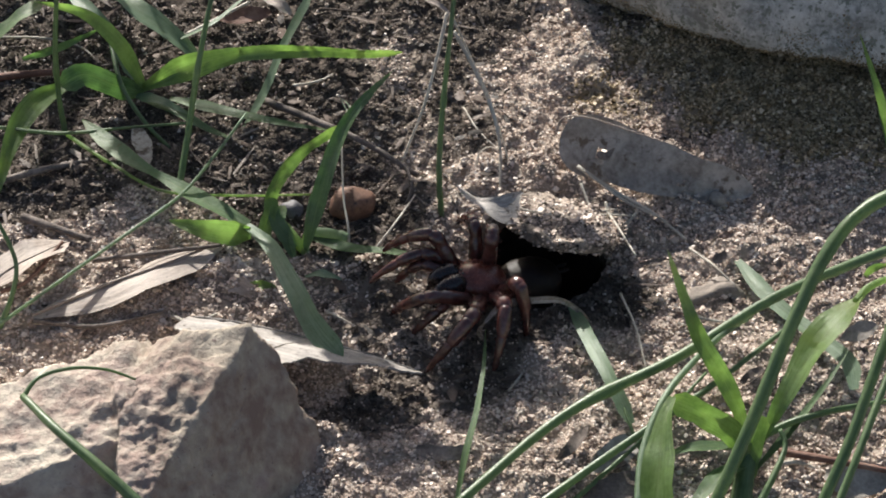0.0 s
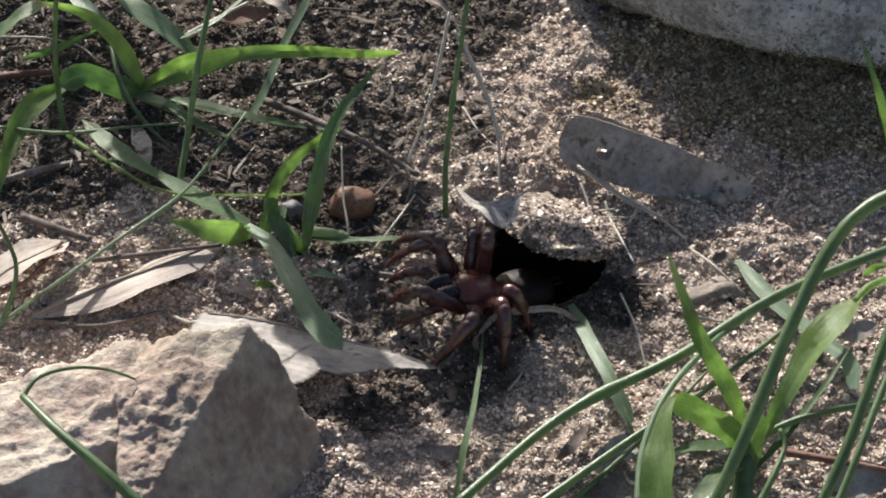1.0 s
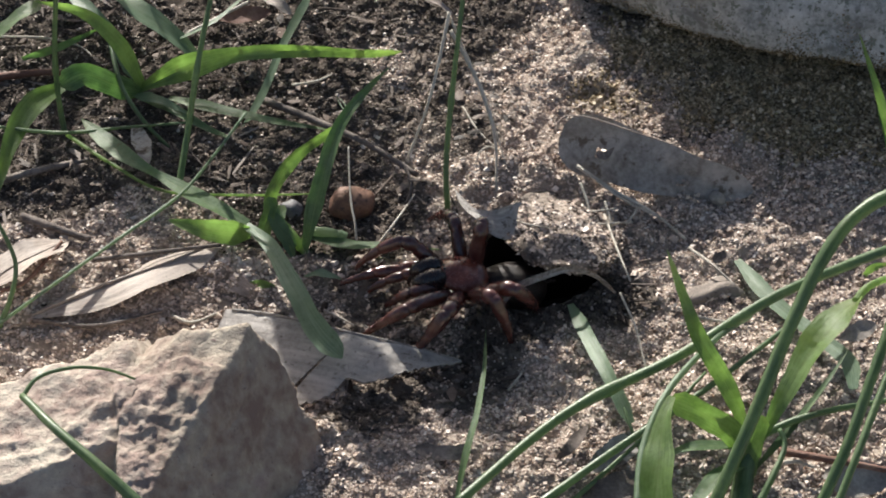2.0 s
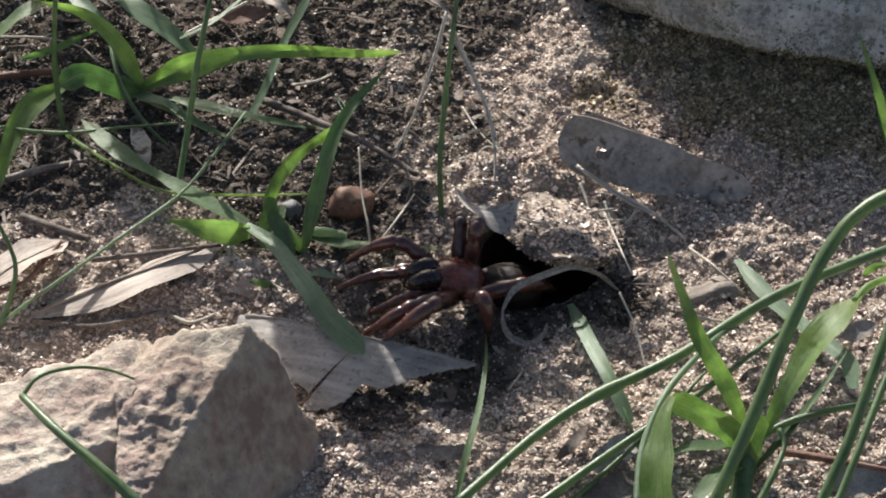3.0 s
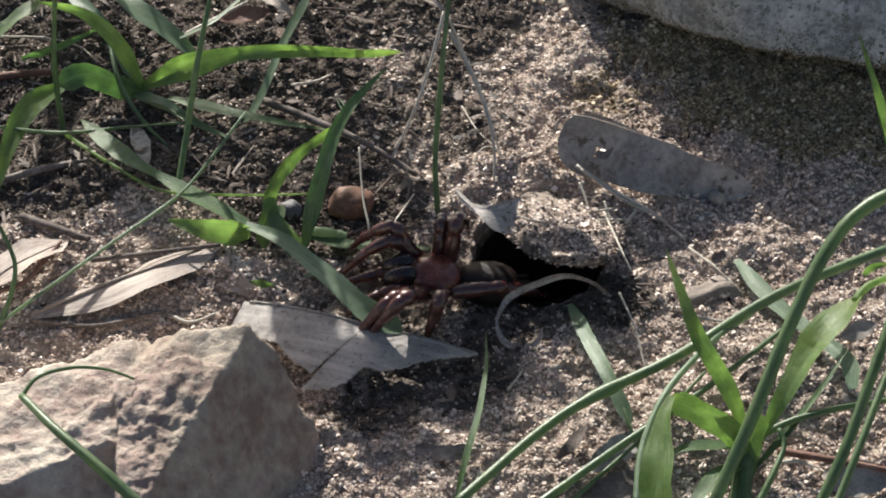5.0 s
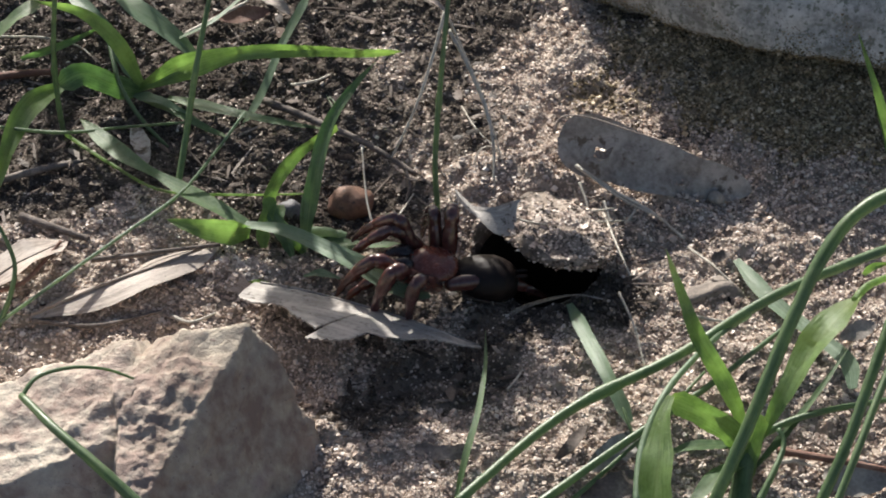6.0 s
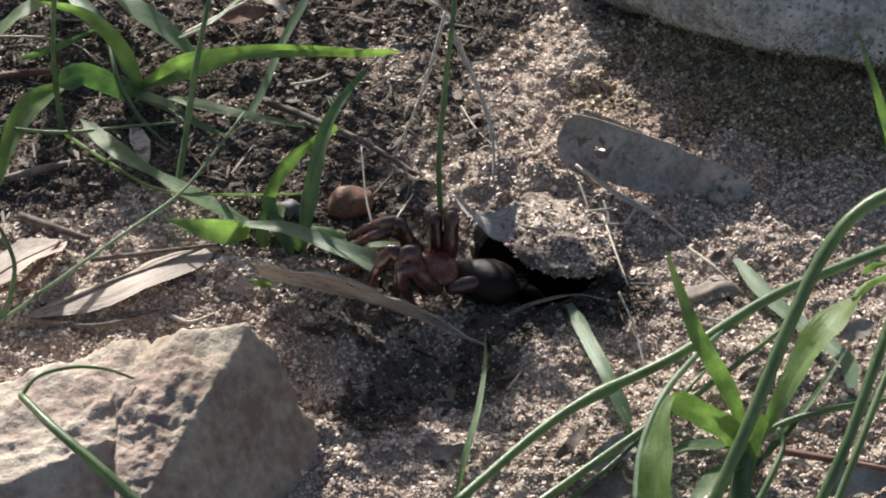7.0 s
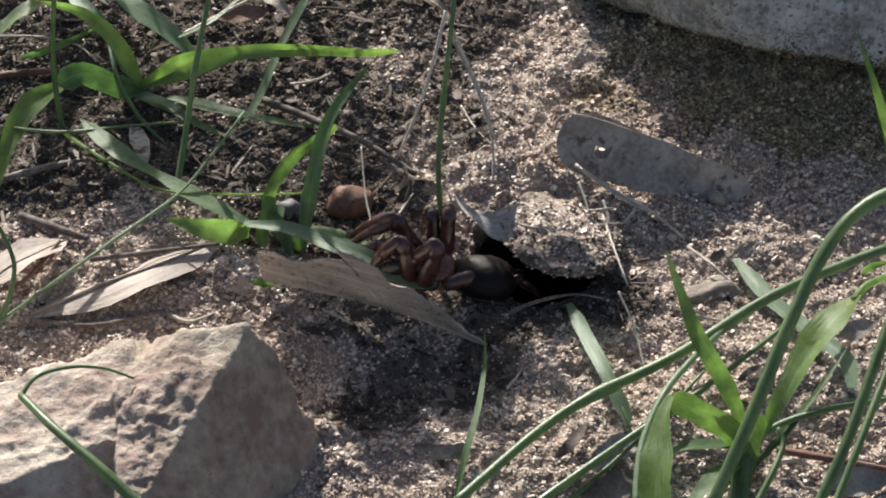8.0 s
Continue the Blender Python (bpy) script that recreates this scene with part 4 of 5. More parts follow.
cut = tuft((31.5, -44.9, 1.2), "cut-off pale green grass blade leaning over the sand")
ribbon("blade", [(22.3, -17.6, 2.7), (25.6, -30.8, 5.3), (28.4, -40.4, 6), (31.2, -47.6, 4)], 2.4, LEAF_PALE, cut, "strap", twist=(0, 20), face=(-0.25, 0.05, 0.97))
stalk("stem", [(29.6, -42.1, 5.1), (30.9, -47.6, 4), (32.5, -52, 1.8)], 0.8, STEM, cut)
front = tuft((2.2, -61.6, -0), "narrow pale green grass blade standing in the sand")
ribbon("blade", [(2, -63.4, 0), (4.1, -54.6, 3.9), (6.2, -45.7, 5.4), (7.4, -35.5, 5.2), (7.6, -24, 2.7)], 1.25, LEAF, front, "leaf", fold=0.4, face=(-0.25, 0.05, 0.97))
edge_blade = tuft((85.2, 15.5, 1.6), "thin upright young grass blade in the shade")
ribbon("blade", [(83.7, 9.3, 7), (80, 15.6, 17.7), (77.4, 20.3, 24.3), (75.4, 26.5, 28.5)], 1.9, LEAF_YOUNG, edge_blade, "leaf", face=(0.1, -0.9, 0.4))
ribbon("blade", [(83.1, 11.4, 5.2), (81.7, 18.5, 10), (79.6, 22.5, 14.7)], 1.6, LEAF_YOUNG, edge_blade, "leaf", face=(0.1, -0.9, 0.4))
arch = tuft((-49.3, -62.8, -0), "thin green grass stem arching over a rock")
stalk("stem", [(-44, -86, 25), (-51, -80.2, 28), (-58.5, -73, 29), (-64.9, -64, 27)], 2.0, STEM, arch, end=0.6)
stalk("stem", [(-64.9, -64.3, 27), (-62.6, -60.8, 28), (-57.8, -57.8, 27), (-52.8, -56.2, 25), (-48.5, -56.3, 23)], 0.8, STEM, arch, end=0.5)
left_stem = tuft((-76.7, -20.5, 0.7), "thin bent grass stem beside dry leaves")
stalk("stem", [(-76.7, -23.1, 2.5), (-74.3, -20.1, 7.7), (-73.9, -15.8, 11.1), (-76.7, -11.2, 15.5), (-78.8, -9.5, 16.6)], 1.05, STEM, left_stem)
sway_stem = tuft((-0.3, 7.5, 1), "thin upright dark green grass stem above the burrow")
stalk("stem", [(-0.3, 7.5, 1), (-0.7, 11.6, 10.4), (0.2, 16.7, 22), (1.3, 21.4, 32.4), (2.2, 25.7, 40.4)], 1.15, STEM, sway_stem, end=0.7, nodes=(0.5,))
sway_straw = thing("dry_straw", (0.8, 37.6, 25.4), "thin pale dry straw hanging from a grass stem", "straw")
stalk("stem", [(0.8, 37.6, 25.4), (-1.3, 30.9, 18.7), (-3.8, 25.4, 11.7), (-7.6, 20.5, 3.5)], 0.75, STRAW, sway_straw, end=0.6)
ribbon("husk", [(-4.6, 39, 28), (-1.5, 37.7, 27.2), (1.3, 36.8, 25.4)], 1.3, DRY, sway_straw, "spindle", face=(-0.25, 0.05, 0.97))
sway_straw_b = thing("dry_straw", (10.5, 12.4, 2.2), "kinked pale dry straw leaning over the sand", "straw")
stalk("stem", [(2, 36.6, 21.5), (5.9, 31.3, 16.4), (9, 26, 11.2), (10.5, 20, 7.4), (10.5, 12, 2.6)], 0.8, STRAW, sway_straw_b, end=0.6)
stalk("stem", [(1.7, 38.5, 23.4), (5.1, 34.9, 16.9), (8.8, 28.9, 11), (12.6, 17.2, 4.3)], 0.5, STRAW, sway_straw_b, end=0.6)

# a taller tuft past the view, whose broad leaves shade the front of the burrow
tall = tuft((-48, 128, 0), "tall broad-leaved grass tuft standing behind the burrow")
stalk("stem", [(-48, 128, 0), (-44, 122, 30), (-38, 114, 60), (-30, 106, 88)], 2.6, STEM, tall)
stalk("stem", [(-39, 115, 56), (-35, 100, 65), (-30, 86, 67)], 1.2, STEM, tall)
ribbon("blade", [(-31, 88, 67), (-25, 79, 66), (-20, 72, 64), (-14, 65, 59)], 21.0, LEAF, tall, "leaf", face=(-0.2, -0.3, 0.93))
stalk("stem", [(-38, 114, 60), (-35, 102, 65), (-32, 92, 66)], 1.2, STEM, tall)
ribbon("blade", [(-32, 92, 66), (-31, 82, 69), (-30, 72, 69), (-28, 61, 65)], 14.0, LEAF, tall, "leaf", face=(-0.2, -0.3, 0.93))
stalk("stem", [(-37, 113, 64), (-24, 105, 70), (-10, 98, 70)], 1.2, STEM, tall)
ribbon("blade", [(-11, 98, 70), (-1, 90, 71), (7, 85, 68), (15, 80, 62)], 18.0, LEAF, tall, "leaf", face=(0, -0.5, 0.86))
stalk("stem", [(-34, 110, 76), (-34, 108.5, 77.5), (-33, 107, 77)], 1.2, STEM, tall)
ribbon("blade", [(-33, 107, 77), (-24, 100, 78), (-17, 95, 73), (-11, 92, 67)], 12.0, LEAF, tall, "leaf", face=(0, -0.5, 0.86))
stalk("stem", [(-42, 119, 50), (-48, 94, 60), (-48, 78, 66)], 1.2, STEM, tall)
ribbon("blade", [(-48, 78, 66), (-43, 67, 69), (-37, 58, 68), (-30, 48, 61)], 17.0, LEAF, tall, "leaf", face=(-0.2, -0.3, 0.93))
stalk("stem", [(-42, 119, 50), (-52, 112, 62), (-58, 100, 68)], 1.2, STEM, tall)
ribbon("blade", [(-58, 100, 68), (-59, 90, 71), (-58, 80, 70), (-55, 68, 66)], 11.0, LEAF, tall, "leaf", face=(-0.2, -0.3, 0.93))
stalk("stem", [(-44, 122, 30), (-60, 116, 56), (-68, 106, 67)], 1.2, STEM, tall)
ribbon("blade", [(-68, 106, 67), (-56, 106, 72), (-42, 107, 72), (-27, 108, 68)], 9.5, LEAF, tall, "leaf", face=(-0.1, -0.4, 0.9))

# another one farther back beside it
tall_b = tuft((-92, 136, 0), "tall leafy grass tuft standing behind the dark soil")
stalk("stem", [(-92, 136, 0), (-90, 130, 24), (-86, 124, 46), (-80, 118, 66)], 2.4, STEM, tall_b)
ribbon("blade", [(-90, 128, 28), (-96, 116, 44), (-100, 104, 52), (-104, 90, 52)], 7.0, LEAF, tall_b, face=(-0.2, -0.3, 0.93))
ribbon("blade", [(-88, 126, 36), (-80, 116, 50), (-72, 106, 55), (-62, 96, 54)], 8.0, LEAF, tall_b, face=(-0.2, -0.3, 0.93))
ribbon("blade", [(-84, 122, 52), (-84, 110, 60), (-82, 98, 62), (-78, 86, 58)], 9.0, LEAF, tall_b, face=(-0.2, -0.3, 0.93))
stalk("stem", [(-90, 132, 16), (-86, 134, 40), (-78, 134, 60)], 1.2, STEM, tall_b)
ribbon("blade", [(-78, 134, 60), (-71, 133, 63), (-64, 131, 63), (-54, 127, 59)], 9.0, LEAF, tall_b, face=(0, -0.5, 0.86))
ribbon("blade", [(-80, 118, 64), (-70, 114, 72), (-58, 112, 72), (-46, 112, 66)], 7.0, LEAF, tall_b, face=(0, -0.5, 0.86))
ribbon("blade", [(-82, 120, 60), (-92, 114, 68), (-102, 112, 70), (-114, 110, 66)], 8.0, LEAF, tall_b, face=(0, -0.5, 0.86))


# ---- dry leaves and twigs ----
def leaf(name, pts, width, mat, label, category="dry leaf", rib=None, **more):
    hub = thing(name, pts[0], label, category, "fallen dry leaves")
    ribbon("leaf_blade", pts, width, mat, hub, **more)
    if rib:
        up = Vector(more.get("face", (0, -0.5, 0.86))).normalized() * 0.1
        stalk("midrib", [Vector(p) + up for p in pts], rib, mat, hub, end=0.4)
    return hub


big_leaf = leaf("gum_leaf", [(21.4, 20, 9.2), (28.5, 16.9, 9.7), (36.7, 14.1, 8.2), (46.1, 13.2, 5.5), (57.1, 12.8, 2.6)], 12.6, GUM,
     "grey-brown dry gum leaf with a chewed hole, propped on sand", kind="blunt", face=(0.1, -0.84, 0.53), fold=0.04, thick=0.35, steps=60, ragged=0.03, lines=13, hole=(0.2, 0.26, -0.05, 0.35))
stalk("leaf_edge", [(20.6, 17.1, 12.7), (21.4, 18.8, 14.6), (23.5, 19.3, 15.2), (27.4, 18.6, 15.1), (35.6, 16.6, 13.3), (42.8, 15.5, 11.1)], 0.42, DRY, big_leaf, end=0.5)
ribbon("torn_flap", [(28, 14.5, 10.4), (29.6, 13.6, 10.5), (31.3, 15.1, 11.2)], 1.6, TWIG, big_leaf, "leaf", face=(0.1, -0.68, 0.73))
leaf("gum_leaf", [(-71.5, -19.6, 1.9), (-59, -13.8, 4.0), (-48.3, -8.9, 4.8), (-39.6, -2.1, 4.1)], 9.5, DRY, "long tan dry gum leaf lying on soil", rib=0.7, kind="spindle", fold=-0.32, steps=34, ragged=0.08, face=(-0.25, 0.16, 0.95))
red_leaf = leaf("gum_leaf", [(-81.6, -15, 3), (-75.9, -11.2, 5.5), (-71.3, -8, 6), (-67.2, -3.1, 4.5)], 9.0, DRY, "reddish tan dry leaf at the foot of grass", rib=0.6, kind="spindle", fold=0.25, steps=30, ragged=0.08, face=(-0.2, 0.1, 0.97))
stalk("leaf_edge", [(-77.2, -16.2, 4.6), (-73.3, -15.1, 5.4), (-70.2, -11.1, 6.3), (-67.6, -4.8, 6.0)], 0.9, RUSTY, red_leaf, end=0.7, rough=0.1)
leaf("leaf_scrap", [(-58.6, 32.8, 1.6), (-56.4, 26.5, 2.6), (-54.8, 20.2, 2.8)], 3.4, GUM, "bluish grey scrap of dry leaf on soil", kind="spindle")
leaf("leaf_scrap", [(-37.5, 73.6, 3.1), (-33.3, 70.5, 3.2), (-30.3, 67.6, 2.2)], 2.4, DRY, "pale pinkish scrap of dry leaf", kind="spindle")
leaf("leaf_scrap", [(-45.6, 67.1, 2.1), (-39.9, 66.1, 3.1), (-34.4, 68.4, 2.2)], 3.6, RUSTY, "rust-brown scrap of dry leaf", kind="spindle")
leaf("leaf_scrap", [(-4.6, -49.7, 0.1), (0.6, -51.6, 0.9), (4.8, -50.5, 0.5)], 2.4, TWIG, "brown-grey scrap of bark on sand", kind="strap", ragged=0.2)
leaf("leaf_scrap", [(18.7, -53, 0.8), (21, -51.9, 2.9), (24.1, -46, 1.6)], 2.0, TWIG, "dark narrow scrap of dry leaf on sand", kind="spindle")
leaf("leaf_scrap", [(23.7, -55.6, 1), (28.9, -52.8, 2.7), (33.3, -48.4, 2.1)], 4.5, GUM, "grey scrap of dry leaf under grass stalks", kind="spindle")
leaf("leaf_scrap", [(22.6, -61.1, 0.8), (28, -60.9, 2.3), (31.9, -56.7, 1.5)], 5.0, TWIG, "dark grey scrap of dry leaf under grass stalks", kind="spindle")
leaf("leaf_scrap", [(62.5, -56.3, 1.1), (66.8, -58.2, 1.8), (73.5, -57, 1.1)], 6.0, PEBBLE_GREY, "grey scrap of bark on sand", kind="spindle")
leaf("leaf_scrap", [(68.8, -24.6, 1.2), (72, -23.6, 1.9), (75.5, -21, 1.2)], 3.2, PEBBLE_GREY, "bluish grey scrap of dry leaf on sand", kind="spindle")
leaf("leaf_scrap", [(50.1, -36.5, 2.1), (52.3, -35, 2.7), (54.7, -32.6, 2)], 1.8, TWIG, "dark scrap of dry leaf on sand", kind="spindle")
leaf("leaf_scrap", [(48.2, -5.3, 1.9), (50.5, -4.9, 2.9), (51.1, -3.7, 2.4)], 1.8, TWIG, "dark bent scrap of leaf beside a pebble", kind="strap")
leaf("leaf_scrap", [(-40, -9.6, 2), (-36.2, -12.4, 2.6), (-32.3, -13.8, 1.2)], 3.2, DRY, "fibrous tan scrap of dry leaf on soil", kind="spindle", ragged=0.15)
leaf("leaf_scrap", [(35, -5, 0.9), (37.5, -5, 1.4), (40.1, -3.7, 1)], 0.9, TWIG, "dark splinter of bark beside the burrow", kind="spindle")


def twig(pts, width, mat, label, category="twig", **more):
    return tagged(stalk("twig" if category == "twig" else "straw", pts, width, mat, None, **more), label, category, "twigs on the ground" if category == "twig" else "straws on the ground")


twig([(-76.1, 4.6, 3.6), (-69.4, 0.8, 4.2), (-63.1, -1.7, 3.7)], 1.8, TWIG, "short grey-brown twig lying on soil", rough=0.08)
twig([(-81.7, 15.4, 2.8), (-73.8, 19, 2.8), (-65.7, 21.8, 2.6)], 1.6, TWIG, "dark twig lying on soil", rough=0.08)
twig([(-34, 39.8, 2.3), (-23.9, 32.2, 3.5), (-14.2, 24.9, 4), (-4.6, 17.3, 2.6)], 1.6, TWIG, "long brown twig crossing the soil", rough=0.08)
twig([(-71.2, -20.6, 1.7), (-60.2, -22.1, 1.8), (-48.8, -18.4, 1.8)], 1.0, TWIG, "thin dark twig beside the rock", rough=0.08)
twig([(-61.8, -8.7, 5), (-50.3, -7.7, 6), (-39.4, -4.4, 4.9)], 1.1, TWIG, "thin dark twig lying on a dry leaf", rough=0.08)
twig([(-88.1, 47, 2), (-79.6, 48.8, 2), (-68.6, 49.1, 2.1)], 1.8, RUSTY, "reddish twig lying under grass", rough=0.08)
twig([(-50.5, 58.5, 4), (-45.1, 61.9, 5.1), (-38.6, 66.5, 6.1)], 0.9, STRAW, "pale straw across dark soil", "straw")
twig([(-28.9, 46, 1.2), (-24.5, 46.3, 1.8), (-21.2, 50, 1.4)], 0.5, STRAW, "thin bent straw on soil", "straw")
twig([(55.3, -52.7, 2.6), (61.5, -54.9, 3.4), (68.7, -56.5, 3.2), (74.3, -57, 2.1)], 1.5, RUSTY, "reddish brown twig under grass stalks", rough=0.08)
twig([(54.6, -55.4, 2.5), (57.9, -54.8, 2.4), (60.8, -55.1, 1.4)], 0.9, STRAW, "short pale straw under grass stalks", "straw")
twig([(24.6, 14.1, 7.6), (31.4, 9, 5.8), (38.4, 4.9, 4), (43.9, 0.7, 1.6)], 0.8, STRAW, "pale straw lying on sand", "straw")
twig([(25.4, 13.4, 7.5), (32.4, 7.5, 5.5), (40.5, 3.8, 3.3)], 0.5, STRAW, "thin pale straw lying on sand", "straw")
twig([(25.1, 10.8, 6.3), (26.1, 7.8, 5.2), (26.8, 4.8, 4.1)], 0.6, STRAW, "short pale straw on the sand", "straw")
twig([(29.4, 6.2, 5.8), (30.1, 3.1, 4.8), (30.5, 0.4, 3.6)], 0.6, STRAW, "short pale straw on the sand", "straw")
twig([(26.1, 4.5, 4.8), (28.7, 4.1, 5.5), (31.5, 5.2, 5.1)], 0.5, STRAW, "short pale straw on the sand", "straw")
twig([(33, 2.4, 3.8), (34.3, 3.7, 4.5), (35.5, 6.5, 4.3)], 0.6, STRAW, "short pale straw on the sand", "straw")
twig([(31, -16.5, 4.4), (33.2, -24.5, 3.9), (34.7, -32.9, 1.9)], 0.5, STRAW, "thin pale straw standing in sand", "straw")
twig([(44.3, -1.5, 1.5), (48, -7.6, 2.9), (51.5, -11.9, 2)], 0.6, STRAW, "pale straw lying across a pebble", "straw")
twig([(42.5, -19.1, 1.9), (46.8, -20.9, 2.1), (50.7, -21, 1.6)], 0.7, STRAW, "pale straw lying on sand", "straw")
twig([(40.9, -21.1, 1.7), (43.7, -22.8, 2.2), (46.7, -23.9, 1.9)], 0.4, STRAW, "thin pale straw lying on sand", "straw")
twig([(-20.7, -16.7, 0.5), (-17.7, -18.5, 0.2), (-15, -19.8, -0.6)], 0.5, STRAW, "short pale straw on dark soil", "straw")
twig([(-47.3, -19, 1.3), (-43.7, -20.9, 1.5), (-39.4, -18.4, 1.3)], 0.8, STRAW, "short pale straw behind the rock", "straw")
twig([(5.9, 17.9, 3.7), (6.9, 20.1, 6), (9.2, 21, 6.3), (12.1, 18.7, 4.4)], 0.35, STRAW, "thin curled root fibre on sand", "straw")
twig([(3.9, 36.2, 3.7), (7, 27.1, 4.9), (12.7, 19.3, 4.6)], 0.35, STRAW, "thin root fibre on sand", "straw")
twig([(-12.1, -1.6, 1.6), (-8.6, 2.9, 3.7), (-5.1, 11.3, 3.2)], 0.5, STRAW, "thin pale straw beside the burrow", "straw")
twig([(-6.7, 18.2, 3.5), (-5.8, 13.5, 3.3), (-6.6, 10.2, 2.1)], 0.8, TWIG, "broken tip of a brown twig", rough=0.08)
twig([(11.2, -35, -1), (13, -32.5, -0.5), (14.2, -29.2, -1.1)], 0.5, STRAW, "short pale splinter on sand", "straw")
twig([(21.7, -36.1, 0.3), (15.6, -48.3, 0.7), (7.1, -49.2, 0.2)], 0.25, TWIG, "fine dark root on sand")
loose_straw = thing("straw", (-16.9, -1.3, 1.3), "thin pale straw leaning in front of a red pebble", "straw")
stalk("stem", [(-16.9, -1.3, 1.3), (-17.1, 1.9, 3.9), (-18, 7.1, 6.1), (-18.5, 16.7, 10.1)], 0.5, STRAW, loose_straw)


# ---- the pale flake that the spider drags ----
flake = thing("leaf_flake", (0, 0, 0), "pale grey ragged flake of dry leaf, dragged by the spider", "dry leaf")


def flake_piece(name, axis, edge, seed):
    """A torn piece of leaf between its spine and its free edge, both as points along it; bowed, crinkled, with thickness."""
    n, m = 64, 14
    top, bottom = smooth_line([(x, y, 0) for x, y in axis], n), []
    lens = [0.0]
    for (x0, y0), (x1, y1) in zip(edge, edge[1:]):
        lens.append(lens[-1] + math.hypot(x1 - x0, y1 - y0))
    for k in range(n + 1):
        s = lens[-1] * k / n
        i = max(j for j in range(len(lens) - 1) if lens[j] <= s + 1e-9)
        u = (s - lens[i]) / (lens[i + 1] - lens[i])
        p = Vector((edge[i][0] + (edge[i + 1][0] - edge[i][0]) * u, edge[i][1] + (edge[i + 1][1] - edge[i][1]) * u, 0))
        bottom.append(p + Vector((0.5 * noise.noise(Vector((k * 0.8, seed, 1))), 0.75 * noise.noise(Vector((k * 0.62, seed, 4))), 0)))
    verts, uvs = [], []
    for under in (0, 1):
        for k in range(n + 1):
            for j in range(m + 1):
                p = top[k].lerp(bottom[k], j / m)
                z = 1.3 * (1 - (p.x / 21) ** 2) - 0.008 * p.y * p.y + 0.35 * noise.noise(Vector((p.x / 4, p.y / 4, 3))) + 0.15 * noise.noise(Vector((p.x / 1.3, p.y / 1.3, 5)))
                verts.append((p.x, p.y, z - 0.28 * under))
                uvs.append((0.5 - p.y / 26, (p.x + 21) / 42))
    half, w = (n + 1) * (m + 1), m + 1
    faces = []
    for k in range(n):
        for j in range(m):
            a = k * w + j
            faces.append((a, a + 1, a + w + 1, a + w))
            faces.append((half + a, half + a + w, half + a + w + 1, half + a + 1))
    rim = [k * w for k in range(n)] + [n * w + j for j in range(m)] + [k * w + m for k in range(n, 0, -1)] + [j for j in range(m, 0, -1)]
    faces += [(a, b, half + b, half + a) for a, b in zip(rim, rim[1:] + rim[:1])]
    ob = solid(name, verts, faces, BARK, flake, uvs=uvs)
    ob.data.set_sharp_from_angle(angle=radians(50))


flake_piece("leaf_blade", [(-21, 0.3), (-14, 0.6), (-6, 0.2), (1.6, 0)], [(-21.4, -7.4), (-18, -9.0), (-15, -7.4), (-12.5, -7.9), (-9.5, -10.6), (-5.2, -12.6)], 1)
flake_piece("torn_lobe", [(1.5, 0), (8, -0.3), (15, 0.2), (21, 0)], [(-5.9, -15.8), (-4.2, -15.9), (-1.4, -14.9), (1.0, -13.2), (2.2, -10.4), (3.2, -9.0), (6.5, -9.4), (9.5, -7.6), (13.5, -4.6), (17, -2.5), (21.2, -0.5)], 7)
stalk("midrib", [(-20, 0.3, 0.2), (-12, 0.5, 1.0), (0, -0.1, 1.4), (11, 0.0, 1.0), (20.6, -0.1, 0.2)], 0.55, BARK, flake, end=0.4)
curl = thing("dry_curl", (0, 0, 0), "thin curled strip of dry leaf at the burrow mouth", "dry leaf")
ribbon("strip", [(-10.7, -5.0, -5.5), (-8.4, -2.1, -3.0), (-3.4, -0.6, -1.0), (1.4, -0.1, 0.5), (5.9, -0.8, -0.5), (9.4, -1.6, -3.5)], 1.2, CURL, curl, "strap", face=(0, -0.9, 0.4), fold=0.2, twist=(-35, 50))
strip_end = ribbon("strip_end", [(0, 0, 0), (0.2, -2.3, -1.0), (1.6, -4.5, -1.8), (4.6, -5.5, -2.2), (7.0, -4.0, -1.6), (7.8, -2.1, -0.6)], 1.2, CURL, curl, "spindle", face=(0, -0.6, 0.8))
strip_end.location = Vector((-10.7, -5.0, -5.5)) * MM


# ---- spider ----
def egg(name, size, mat, parent, at=(0, 0, 0), turn=(0, 0, 0), sharp=0.0, fuzz=0.0, label="", sub=4, shape=None):
    bm = bmesh.new()
    bmesh.ops.create_icosphere(bm, subdivisions=sub, radius=1.0)
    m = pose(*at, *turn).to_3x3()
    for v in bm.verts:
        p = v.co.copy()
        k = 1 + sharp * p.x
        q = Vector((p.x * size[0] / 2, p.y * size[1] / 2 * k, p.z * size[2] / 2 * k))
        if shape:
            q = shape(q)
        q *= 1 + fuzz * noise.noise(q * 1.3)
        v.co = m @ q + Vector(at)
    return part(name, bm, mat, parent, label)


